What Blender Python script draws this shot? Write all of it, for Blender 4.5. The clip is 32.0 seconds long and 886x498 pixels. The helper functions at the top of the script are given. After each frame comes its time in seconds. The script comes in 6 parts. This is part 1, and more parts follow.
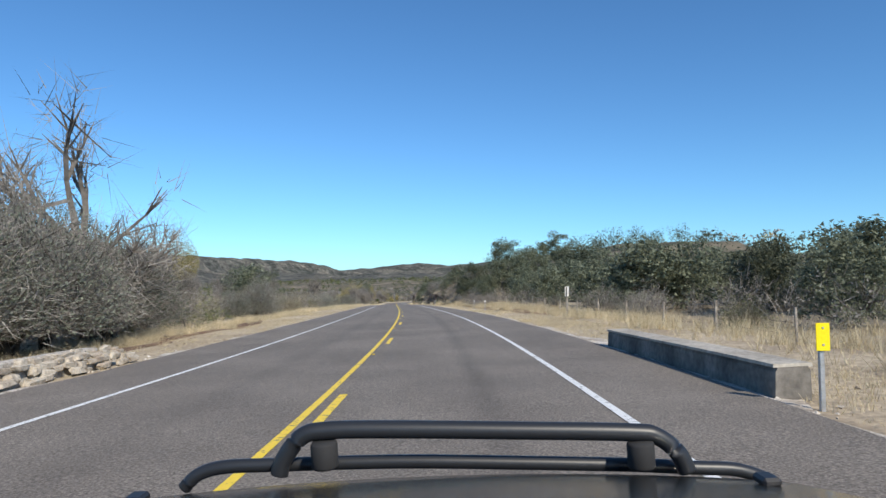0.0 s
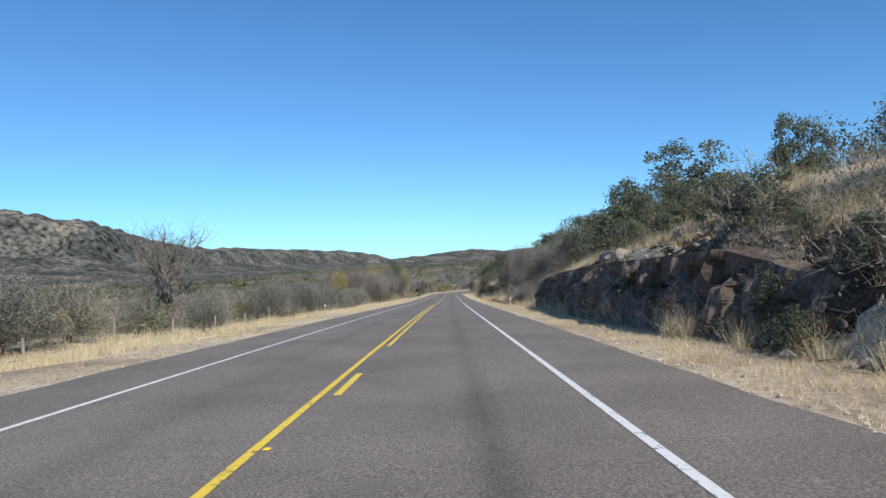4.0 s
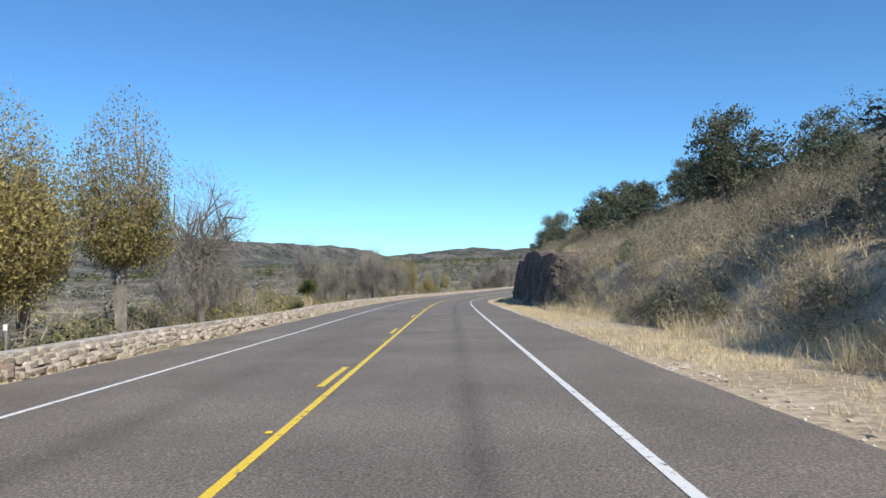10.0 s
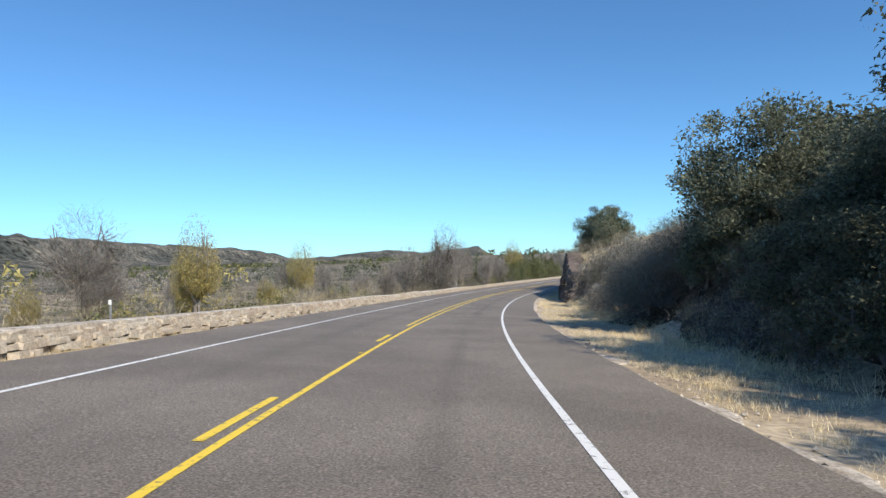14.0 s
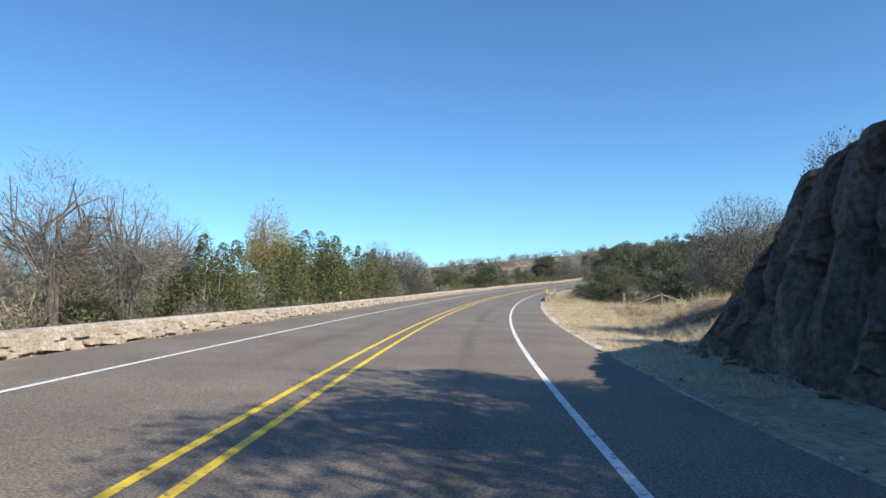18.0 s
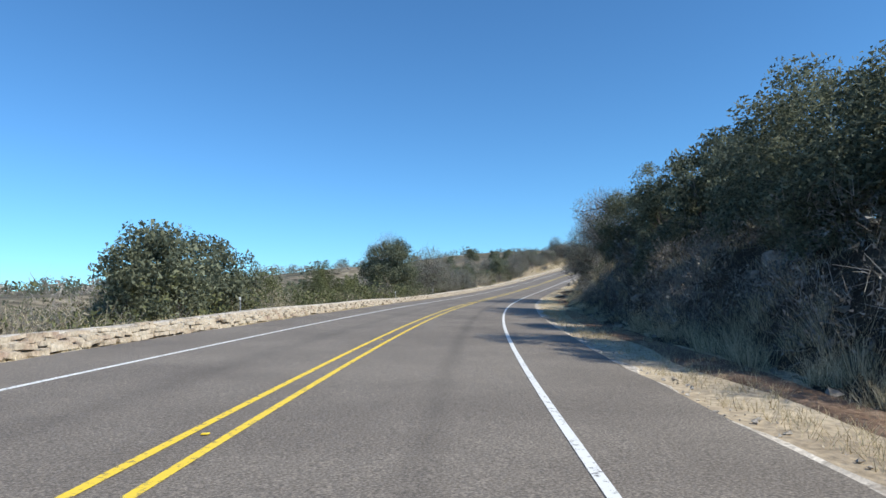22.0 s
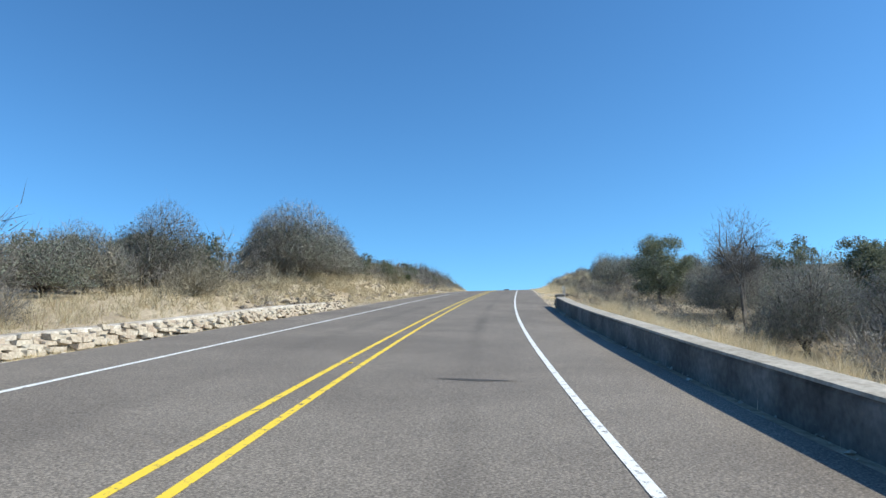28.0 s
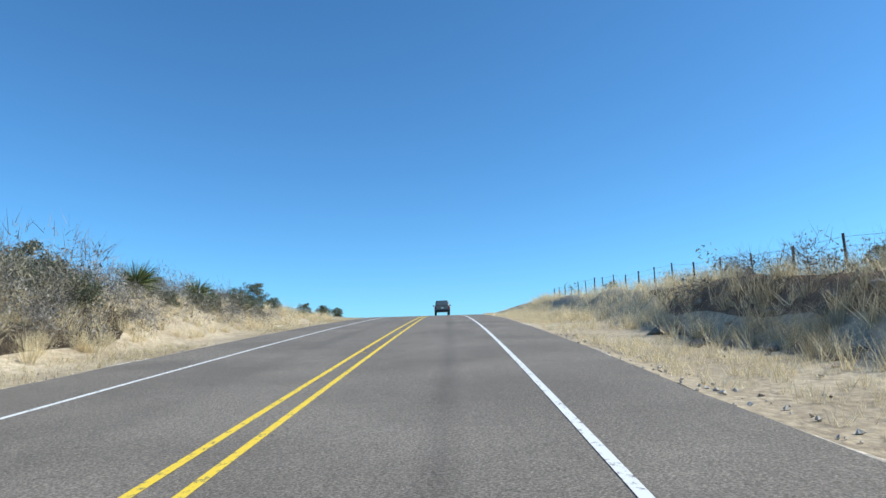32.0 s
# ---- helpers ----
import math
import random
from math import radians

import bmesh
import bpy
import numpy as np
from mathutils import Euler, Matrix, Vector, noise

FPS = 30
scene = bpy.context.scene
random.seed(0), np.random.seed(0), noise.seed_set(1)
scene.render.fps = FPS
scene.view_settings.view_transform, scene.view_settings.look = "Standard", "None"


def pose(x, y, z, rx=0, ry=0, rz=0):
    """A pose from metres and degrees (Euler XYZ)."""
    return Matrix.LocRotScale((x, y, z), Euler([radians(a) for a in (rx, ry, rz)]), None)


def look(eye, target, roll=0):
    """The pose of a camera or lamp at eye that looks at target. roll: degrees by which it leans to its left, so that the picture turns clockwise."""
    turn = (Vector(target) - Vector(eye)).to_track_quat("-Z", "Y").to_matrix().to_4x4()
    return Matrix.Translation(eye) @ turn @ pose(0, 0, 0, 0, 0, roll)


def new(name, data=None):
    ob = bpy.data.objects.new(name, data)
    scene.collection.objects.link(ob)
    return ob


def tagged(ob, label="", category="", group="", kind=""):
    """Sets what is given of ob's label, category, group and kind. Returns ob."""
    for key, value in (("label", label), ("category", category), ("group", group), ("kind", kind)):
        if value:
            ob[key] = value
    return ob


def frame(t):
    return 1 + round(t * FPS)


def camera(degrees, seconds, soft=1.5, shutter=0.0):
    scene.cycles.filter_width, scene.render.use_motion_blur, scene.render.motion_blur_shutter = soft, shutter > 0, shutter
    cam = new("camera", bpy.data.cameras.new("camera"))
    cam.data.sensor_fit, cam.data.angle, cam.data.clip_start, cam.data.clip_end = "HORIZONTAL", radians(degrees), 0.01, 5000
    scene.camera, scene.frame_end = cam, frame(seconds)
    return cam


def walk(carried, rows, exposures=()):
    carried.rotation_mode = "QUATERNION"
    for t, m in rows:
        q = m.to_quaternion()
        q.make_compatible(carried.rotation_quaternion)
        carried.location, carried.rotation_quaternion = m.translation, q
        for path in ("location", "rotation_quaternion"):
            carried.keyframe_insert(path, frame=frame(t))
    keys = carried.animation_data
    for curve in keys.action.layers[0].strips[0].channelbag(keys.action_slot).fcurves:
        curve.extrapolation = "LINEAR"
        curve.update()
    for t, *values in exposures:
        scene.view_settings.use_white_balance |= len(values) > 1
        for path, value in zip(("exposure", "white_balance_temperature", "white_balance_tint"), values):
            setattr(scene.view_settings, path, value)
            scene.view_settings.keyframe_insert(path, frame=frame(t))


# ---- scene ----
# ---- camera and walk ----
def turn(heading, pitch, roll):
    """Camera turn: heading clockwise from +y, pitch up, roll clockwise, in degrees."""
    return pose(0, 0, 0, 90, 0, -heading) @ pose(0, 0, 0, pitch, 0, 0) @ pose(0, 0, 0, 0, 0, roll)


ROWS = [
    (0.0, pose(1.653, 0.000, 1.533) @ turn(-1.006, 2.543, -0.473)),
    (0.5, pose(1.230, 16.666, 1.205) @ turn(-2.392, 2.405, -0.087)),
    (1.0, pose(0.307, 33.218, 0.813) @ turn(-3.156, 2.281, 0.041)),
    (1.5, pose(-0.798, 49.691, 0.364) @ turn(-4.141, 2.084, -0.175)),
    (2.0, pose(-2.089, 66.104, -0.139) @ turn(-4.701, 1.956, -0.389)),
    (2.5, pose(-3.470, 82.470, -0.653) @ turn(-5.113, 1.761, -1.144)),
    (3.0, pose(-4.891, 98.796, -1.173) @ turn(-5.398, 1.566, -1.899)),
    (3.5, pose(-6.488, 115.070, -1.697) @ turn(-5.525, 1.597, -2.106)),
    (4.0, pose(-8.095, 131.308, -2.245) @ turn(-5.624, 1.558, -2.213)),
    (4.5, pose(-9.662, 147.524, -2.826) @ turn(-5.635, 1.471, -1.985)),
    (5.0, pose(-11.216, 163.725, -3.441) @ turn(-5.581, 1.405, -1.757)),
    (5.5, pose(-12.737, 179.913, -4.074) @ turn(-5.468, 1.397, -1.529)),
    (6.0, pose(-14.216, 196.088, -4.719) @ turn(-5.335, 1.390, -1.301)),
    (6.5, pose(-15.653, 212.253, -5.374) @ turn(-5.223, 1.407, -1.073)),
    (7.0, pose(-17.066, 228.408, -6.015) @ turn(-5.209, 1.542, -0.845)),
    (7.5, pose(-18.347, 244.561, -6.627) @ turn(-5.265, 1.499, -0.979)),
    (8.0, pose(-19.644, 260.700, -7.210) @ turn(-5.360, 1.452, -1.114)),
    (8.5, pose(-21.069, 276.811, -7.775) @ turn(-5.528, 1.476, -1.042)),
    (9.0, pose(-22.496, 292.905, -8.328) @ turn(-5.628, 1.499, -0.970)),
    (9.5, pose(-23.919, 308.979, -8.868) @ turn(-5.617, 1.548, -1.065)),
    (10.0, pose(-25.338, 325.029, -9.396) @ turn(-5.626, 1.602, -1.160)),
    (10.5, pose(-26.802, 341.049, -9.911) @ turn(-5.461, 1.588, -0.767)),
    (11.0, pose(-28.249, 357.045, -10.420) @ turn(-5.227, 1.575, -0.641)),
    (11.5, pose(-29.510, 372.959, -10.943) @ turn(-4.857, 1.438, -0.364)),
    (12.0, pose(-30.616, 388.721, -11.495) @ turn(-4.146, 1.283, -0.081)),
    (12.5, pose(-31.392, 404.334, -12.080) @ turn(-3.133, 1.337, -0.554)),
    (13.0, pose(-31.773, 419.792, -12.680) @ turn(-1.701, 1.545, -1.022)),
    (13.5, pose(-31.804, 435.135, -13.248) @ turn(0.001, 1.679, -1.338)),
    (14.0, pose(-31.342, 450.399, -13.786) @ turn(1.808, 1.813, -1.522)),
    (14.5, pose(-30.409, 465.575, -14.292) @ turn(3.651, 2.028, -1.870)),
    (15.0, pose(-29.000, 480.647, -14.721) @ turn(5.486, 2.338, -1.994)),
    (15.5, pose(-27.094, 495.592, -15.074) @ turn(7.411, 2.647, -2.067)),
    (16.0, pose(-24.674, 510.391, -15.355) @ turn(9.444, 2.941, -2.142)),
    (16.5, pose(-21.712, 525.044, -15.578) @ turn(11.606, 3.170, -2.216)),
    (17.0, pose(-18.252, 539.569, -15.748) @ turn(14.045, 3.320, -2.257)),
    (17.5, pose(-14.162, 553.916, -15.870) @ turn(16.154, 3.461, -1.776)),
    (18.0, pose(-9.520, 568.081, -15.942) @ turn(18.204, 3.612, -1.296)),
    (18.5, pose(-4.300, 582.031, -15.964) @ turn(20.124, 3.820, -1.683)),
    (19.0, pose(1.401, 595.778, -15.933) @ turn(21.916, 4.028, -2.070)),
    (19.5, pose(7.454, 609.363, -15.847) @ turn(23.715, 4.136, -1.575)),
    (20.0, pose(13.911, 622.750, -15.721) @ turn(25.395, 4.216, -1.080)),
    (20.5, pose(20.855, 635.877, -15.565) @ turn(27.068, 4.338, -1.328)),
    (21.0, pose(28.151, 648.792, -15.371) @ turn(28.713, 4.454, -1.577)),
    (21.5, pose(35.783, 661.488, -15.142) @ turn(30.333, 4.594, -1.670)),
    (22.0, pose(43.771, 673.942, -14.882) @ turn(31.987, 4.734, -1.762)),
    (22.5, pose(52.083, 686.161, -14.589) @ turn(33.453, 4.858, -1.912)),
    (23.0, pose(60.739, 698.116, -14.270) @ turn(34.941, 4.931, -2.060)),
    (23.5, pose(69.583, 709.914, -13.925) @ turn(36.562, 5.011, -1.761)),
    (24.0, pose(78.786, 721.419, -13.565) @ turn(38.223, 5.091, -1.460)),
    (24.5, pose(88.365, 732.599, -13.184) @ turn(40.169, 5.329, -1.395)),
    (25.0, pose(98.273, 743.478, -12.694) @ turn(42.062, 5.816, -1.330)),
    (25.5, pose(108.590, 753.954, -12.087) @ turn(43.887, 6.170, -1.267)),
    (26.0, pose(119.276, 764.027, -11.361) @ turn(45.478, 6.678, -1.499)),
    (26.5, pose(130.239, 773.765, -10.481) @ turn(47.174, 7.380, -1.730)),
    (27.0, pose(141.484, 783.138, -9.425) @ turn(48.981, 8.080, -1.963)),
    (27.5, pose(153.017, 792.113, -8.191) @ turn(50.900, 8.778, -2.196)),
    (28.0, pose(164.665, 800.912, -6.775) @ turn(52.457, 9.000, -0.911)),
    (28.5, pose(176.619, 809.291, -5.276) @ turn(54.347, 9.496, -0.869)),
    (29.0, pose(188.796, 817.343, -3.703) @ turn(55.907, 9.994, -0.827)),
    (29.5, pose(201.199, 825.050, -2.067) @ turn(57.135, 10.211, -1.098)),
    (30.0, pose(213.691, 832.614, -0.438) @ turn(57.906, 10.097, -1.421)),
    (30.5, pose(226.260, 840.038, 1.148) @ turn(58.254, 9.923, -1.594)),
    (31.0, pose(238.827, 847.458, 2.696) @ turn(58.347, 9.751, -1.768)),
    (31.5, pose(251.354, 854.918, 4.178) @ turn(58.053, 9.353, -1.793)),
    (32.0, pose(263.846, 862.410, 5.570) @ turn(57.724, 8.917, -1.887)),
]
cam = camera(67.8, 32.0, soft=1.5)
walk(cam, ROWS, ((0, 0.02, 6550, 10), (4, 0.02, 6500, 10), (9, 0.16, 6500, 10), (12, 0.18, 6600, 10), (16.5, 0.25, 6850, 11), (18, 0.3, 6850, 11), (20, 0.17, 6500, 8), (22, 0.24, 6400, 7), (24, 0.36, 6400, 6), (29, 0.30, 6300, 4), (32, 0.26, 6250, 3)))

# ---- world, sun ----
SUN_AZ, SUN_EL = 149.0, 38.0
world = bpy.data.worlds.new("sky")
scene.world = world
world.use_nodes = True
wn = world.node_tree
sky = wn.nodes.new("ShaderNodeTexSky")
sky.sky_type = "NISHITA"
sky.sun_disc = False
sky.sun_elevation, sky.sun_rotation = radians(SUN_EL), radians(SUN_AZ)
sky.altitude, sky.air_density, sky.dust_density, sky.ozone_density = 1500, 1.0, 0.9, 2.2
tint = wn.nodes.new("ShaderNodeMix")
tint.data_type, tint.blend_type = "RGBA", "MULTIPLY"
tint.inputs["Factor"].default_value, tint.inputs["B"].default_value = 1.0, (0.57, 0.97, 1.25, 1)
wn.links.new(sky.outputs[0], tint.inputs["A"])
wn.links.new(tint.outputs["Result"], wn.nodes["Background"].inputs[0])
wn.nodes["Background"].inputs[1].default_value = 0.122
sun_data = bpy.data.lights.new("sun", "SUN")
sun_data.energy, sun_data.angle, sun_data.color = 4.9, radians(0.53), (1.0, 0.92, 0.79)
sun_dir = Vector((math.sin(radians(SUN_AZ)) * math.cos(radians(SUN_EL)), math.cos(radians(SUN_AZ)) * math.cos(radians(SUN_EL)), math.sin(radians(SUN_EL))))
sun = new("sun", sun_data)
sun.matrix_world = look(sun_dir * 100, (0, 0, 0))


# ---- materials ----
def ramp_node(nt, stops):
    r = nt.nodes.new("ShaderNodeValToRGB")
    el = r.color_ramp.elements
    while len(el) < len(stops):
        el.new(0.5)
    for e, (pos, col) in zip(el, stops):
        e.position, e.color = pos, (*col, 1)
    return r


def noise_node(nt, scale, detail=5, rough=0.55, coord="Object", stretch=None, kind="noise"):
    tc = nt.nodes.new("ShaderNodeNewGeometry") if coord == "World" else nt.nodes.new("ShaderNodeTexCoord")
    out = tc.outputs["Position"] if coord == "World" else tc.outputs[coord]
    if stretch:
        mp = nt.nodes.new("ShaderNodeMapping")
        mp.inputs["Scale"].default_value = stretch
        nt.links.new(out, mp.inputs[0])
        out = mp.outputs[0]
    if kind == "voronoi":
        n = nt.nodes.new("ShaderNodeTexVoronoi")
        n.inputs["Scale"].default_value = scale
        nt.links.new(out, n.inputs["Vector"])
        return n.outputs["Distance"]
    n = nt.nodes.new("ShaderNodeTexNoise")
    n.inputs["Scale"].default_value, n.inputs["Detail"].default_value, n.inputs["Roughness"].default_value = scale, detail, rough
    nt.links.new(out, n.inputs["Vector"])
    return n.outputs["Fac"]


def mix_node(nt, a, b, fac, mode="MIX"):
    m = nt.nodes.new("ShaderNodeMix")
    m.data_type, m.blend_type = "RGBA", mode
    for sock, v in ((m.inputs["Factor"], fac), (m.inputs["A"], a), (m.inputs["B"], b)):
        if hasattr(v, "is_linked"):
            nt.links.new(v, sock)
        elif isinstance(v, tuple):
            sock.default_value = (*v, 1)
        else:
            sock.default_value = v
    return m.outputs["Result"]


def base_mat(name, rough=0.8, metal=0.0, spec=0.3):
    m = bpy.data.materials.new(name)
    m.use_nodes = True
    b = m.node_tree.nodes["Principled BSDF"]
    b.inputs["Roughness"].default_value, b.inputs["Metallic"].default_value = rough, metal
    b.inputs["Specular IOR Level"].default_value = spec
    return m, m.node_tree, b


def surface(name, stops, scale, fine=None, rough=0.85, bump=0.0, bump_scale=None, metal=0.0, coord="World", spec=0.25, stretch=None, dist=0.02):
    """Two scales of colour noise with bump."""
    m, nt, b = base_mat(name, rough, metal, spec)
    col = ramp_node(nt, stops)
    nt.links.new(noise_node(nt, scale, coord=coord, stretch=stretch), col.inputs[0])
    out = col.outputs[0]
    if fine:
        fr = ramp_node(nt, [(0.3, (1 - fine[1],) * 3), (0.7, (1 + fine[1] * 0.5,) * 3)])
        nt.links.new(noise_node(nt, fine[0], 3, coord=coord), fr.inputs[0])
        out = mix_node(nt, out, fr.outputs[0], 1.0, "MULTIPLY")
    nt.links.new(out, b.inputs["Base Color"])
    if bump:
        bp = nt.nodes.new("ShaderNodeBump")
        bp.inputs["Strength"].default_value, bp.inputs["Distance"].default_value = bump, dist
        nt.links.new(noise_node(nt, bump_scale or scale * 4, 6, coord=coord, stretch=stretch), bp.inputs["Height"])
        nt.links.new(bp.outputs[0], b.inputs["Normal"])
    return m


def foliage(name, dark, light, rough=0.7, through_light=0.25):
    """Leaf and twig colour, different on each leaf and a little on each plant."""
    m, nt, b = base_mat(name, rough, 0, 0.2)
    geo = nt.nodes.new("ShaderNodeNewGeometry")
    col = ramp_node(nt, [(0.0, dark), (1.0, light)])
    nt.links.new(geo.outputs["Random Per Island"], col.inputs[0])
    info = nt.nodes.new("ShaderNodeObjectInfo")
    hue = nt.nodes.new("ShaderNodeHueSaturation")
    mr = nt.nodes.new("ShaderNodeMapRange")
    mr.inputs["To Min"].default_value, mr.inputs["To Max"].default_value = 0.75, 1.25
    nt.links.new(info.outputs["Random"], mr.inputs["Value"])
    nt.links.new(mr.outputs[0], hue.inputs["Value"])
    nt.links.new(col.outputs[0], hue.inputs["Color"])
    nt.links.new(hue.outputs[0], b.inputs["Base Color"])
    if through_light:
        tr = nt.nodes.new("ShaderNodeBsdfTranslucent")
        nt.links.new(hue.outputs[0], tr.inputs[0])
        mx = nt.nodes.new("ShaderNodeMixShader")
        mx.inputs[0].default_value = through_light
        nt.links.new(b.outputs[0], mx.inputs[1])
        nt.links.new(tr.outputs[0], mx.inputs[2])
        nt.links.new(mx.outputs[0], nt.nodes["Material Output"].inputs[0])
    return m


def asphalt_mat():
    m, nt, b = base_mat("asphalt", 0.82, 0, 0.35)
    big = ramp_node(nt, [(0.35, (0.163, 0.140, 0.117)), (0.65, (0.218, 0.189, 0.158))])
    nt.links.new(noise_node(nt, 0.35, 6, coord="World"), big.inputs[0])
    grit = ramp_node(nt, [(0.3, (0.25,) * 3), (0.5, (0.95,) * 3), (0.7, (2.0,) * 3)])
    nt.links.new(noise_node(nt, 38, 2, 0.7, coord="World"), grit.inputs[0])
    out = mix_node(nt, big.outputs[0], grit.outputs[0], 0.75, "MULTIPLY")
    # wheel-track wear along the lane, from the strip's own UV
    uv = nt.nodes.new("ShaderNodeUVMap")
    sep = nt.nodes.new("ShaderNodeSeparateXYZ")
    nt.links.new(uv.outputs[0], sep.inputs[0])
    tracks = ramp_node(nt, [(0.0, (1.0,) * 3), (0.30, (1.0,) * 3), (0.345, (0.76,) * 3), (0.38, (1.0,) * 3), (0.665, (1.0,) * 3), (0.69, (0.68,) * 3), (0.715, (1.0,) * 3), (1.0, (1.03,) * 3)])
    nt.links.new(sep.outputs[0], tracks.inputs[0])
    wear = ramp_node(nt, [(0.35, (0.2,) * 3), (0.65, (1.0,) * 3)])
    nt.links.new(noise_node(nt, 0.12, 4, coord="World"), wear.inputs[0])
    out = mix_node(nt, out, mix_node(nt, (1.0, 1.0, 1.0), tracks.outputs[0], wear.outputs[0]), 1.0, "MULTIPLY")
    nt.links.new(out, b.inputs["Base Color"])
    bp = nt.nodes.new("ShaderNodeBump")
    bp.inputs["Strength"].default_value, bp.inputs["Distance"].default_value = 0.5, 0.01
    nt.links.new(noise_node(nt, 55, 3, coord="World"), bp.inputs["Height"])
    nt.links.new(bp.outputs[0], b.inputs["Normal"])
    return m


def paint_mat(name, colour):
    m, nt, b = base_mat(name, 0.6, 0, 0.4)
    worn = ramp_node(nt, [(0.36, (0.13, 0.12, 0.11)), (0.45, colour)])
    nt.links.new(noise_node(nt, 9, 7, 0.75, coord="World"), worn.inputs[0])
    nt.links.new(worn.outputs[0], b.inputs["Base Color"])
    return m


ASPHALT = asphalt_mat()
WHITE_PAINT = paint_mat("white_road_paint", (0.78, 0.78, 0.76))
YELLOW_PAINT = paint_mat("yellow_road_paint", (0.86, 0.61, 0.05))
SOIL = surface("dry_grass_soil", [(0.25, (0.29, 0.23, 0.165)), (0.5, (0.48, 0.395, 0.285)), (0.75, (0.64, 0.545, 0.405))], 0.22, (6, 0.35), 0.95, 0.6, 5, spec=0.1, dist=0.1)


def scrub_over(material):
    """Away from the verge the soil turns to dark scrubby ground, by the sheet's own 'wild' values."""
    nt = material.node_tree
    b = nt.nodes["Principled BSDF"]
    old = b.inputs["Base Color"].links[0].from_socket
    wild = nt.nodes.new("ShaderNodeAttribute")
    wild.attribute_name = "wild"
    ground = ramp_node(nt, [(0.36, (0.075, 0.074, 0.06)), (0.5, (0.13, 0.118, 0.092)), (0.62, (0.22, 0.185, 0.135)), (0.78, (0.36, 0.30, 0.21))])
    nt.links.new(noise_node(nt, 0.12, 6, coord="World"), ground.inputs[0])
    nt.links.new(mix_node(nt, old, ground.outputs[0], wild.outputs["Fac"]), b.inputs["Base Color"])


scrub_over(SOIL)
GRAVEL = surface("pale_gravel", [(0.3, (0.34, 0.29, 0.235)), (0.7, (0.70, 0.65, 0.58))], 2.2, (16, 0.4), 0.95, 0.7, 20, spec=0.1)
HILL = surface("scrub_hillside", [(0.32, (0.10, 0.098, 0.076)), (0.5, (0.19, 0.17, 0.13)), (0.62, (0.31, 0.265, 0.195)), (0.78, (0.46, 0.39, 0.28))], 0.03, (0.33, 0.9), 0.95, 0, spec=0.05)
RIDGE = surface("ridge_scrub_and_rock", [(0.36, (0.07, 0.076, 0.068)), (0.5, (0.13, 0.13, 0.115)), (0.62, (0.21, 0.195, 0.165)), (0.78, (0.36, 0.32, 0.26))], 0.016, (0.11, 0.95), 0.95, 0, spec=0.05)
ROCK = surface("weathered_rock", [(0.25, (0.14, 0.12, 0.098)), (0.5, (0.26, 0.22, 0.178)), (0.75, (0.44, 0.385, 0.315))], 0.7, (5, 0.4), 0.9, 0.9, 3.5, spec=0.15, dist=0.12)
CUT_ROCK = surface("brown_cut_rock", [(0.25, (0.07, 0.056, 0.048)), (0.5, (0.17, 0.135, 0.113)), (0.66, (0.25, 0.20, 0.168)), (0.8, (0.38, 0.325, 0.28))], 0.9, (7, 0.45), 0.92, 1.0, 4, spec=0.12, stretch=(1, 1, 0.3), dist=0.15)
# Leaf litter kept dark so that it carries the banks' shade too.
LITTER_SHADE = surface("leaf_litter_and_bank_shade", [(0.3, (0.035, 0.028, 0.022)), (0.6, (0.085, 0.066, 0.048)), (0.8, (0.2, 0.155, 0.105))], 1.1, (11, 0.6), 0.95, 0.9, 12, spec=0.06, dist=0.08)
DIRT = surface("reddish_dirt", [(0.3, (0.13, 0.085, 0.06)), (0.55, (0.25, 0.165, 0.115)), (0.75, (0.40, 0.29, 0.20))], 0.9, (9, 0.5), 0.95, 0.7, 14, spec=0.08, dist=0.05)
STONE = surface("wall_stone", [(0.22, (0.32, 0.23, 0.18)), (0.45, (0.45, 0.385, 0.305)), (0.8, (0.60, 0.55, 0.46))], 1.6, (14, 0.35), 0.9, 0.6, 12, spec=0.15)
MORTAR = surface("wall_mortar", [(0.3, (0.34, 0.30, 0.245)), (0.7, (0.50, 0.455, 0.38))], 3.0, (20, 0.3), 0.95, 0.5, 18)
# Parapet concrete in two tones: shade in the dark one, sun in the pale.
SHADED_CONCRETE = surface("aged_concrete_in_shade", [(0.25, (0.09, 0.082, 0.072)), (0.5, (0.19, 0.175, 0.155)), (0.8, (0.36, 0.335, 0.30))], 0.9, (9, 0.3), 0.9, 0.5, 12, spec=0.2)
SUNLIT_CONCRETE = surface("worn_concrete_in_sun", [(0.25, (0.30, 0.27, 0.225)), (0.5, (0.44, 0.40, 0.34)), (0.8, (0.58, 0.54, 0.47))], 1.1, (11, 0.3), 0.9, 0.4, 14, spec=0.2)
BARK = surface("grey_bark", [(0.3, (0.085, 0.074, 0.064)), (0.7, (0.26, 0.235, 0.21))], 6, (30, 0.4), 0.9, 0.6, 25, coord="Object")
DARK_BARK = surface("dark_bark", [(0.3, (0.035, 0.03, 0.026)), (0.7, (0.12, 0.105, 0.09))], 6, (30, 0.4), 0.9, 0.6, 25, coord="Object")
PALE_BARK = surface("pale_bark", [(0.3, (0.20, 0.18, 0.155)), (0.7, (0.44, 0.41, 0.37))], 5, (30, 0.4), 0.9, 0.5, 25, coord="Object")
WOOD = surface("weathered_wood", [(0.3, (0.20, 0.17, 0.14)), (0.7, (0.46, 0.42, 0.36))], 4, (40, 0.35), 0.85, 0.4, 30, coord="Object")
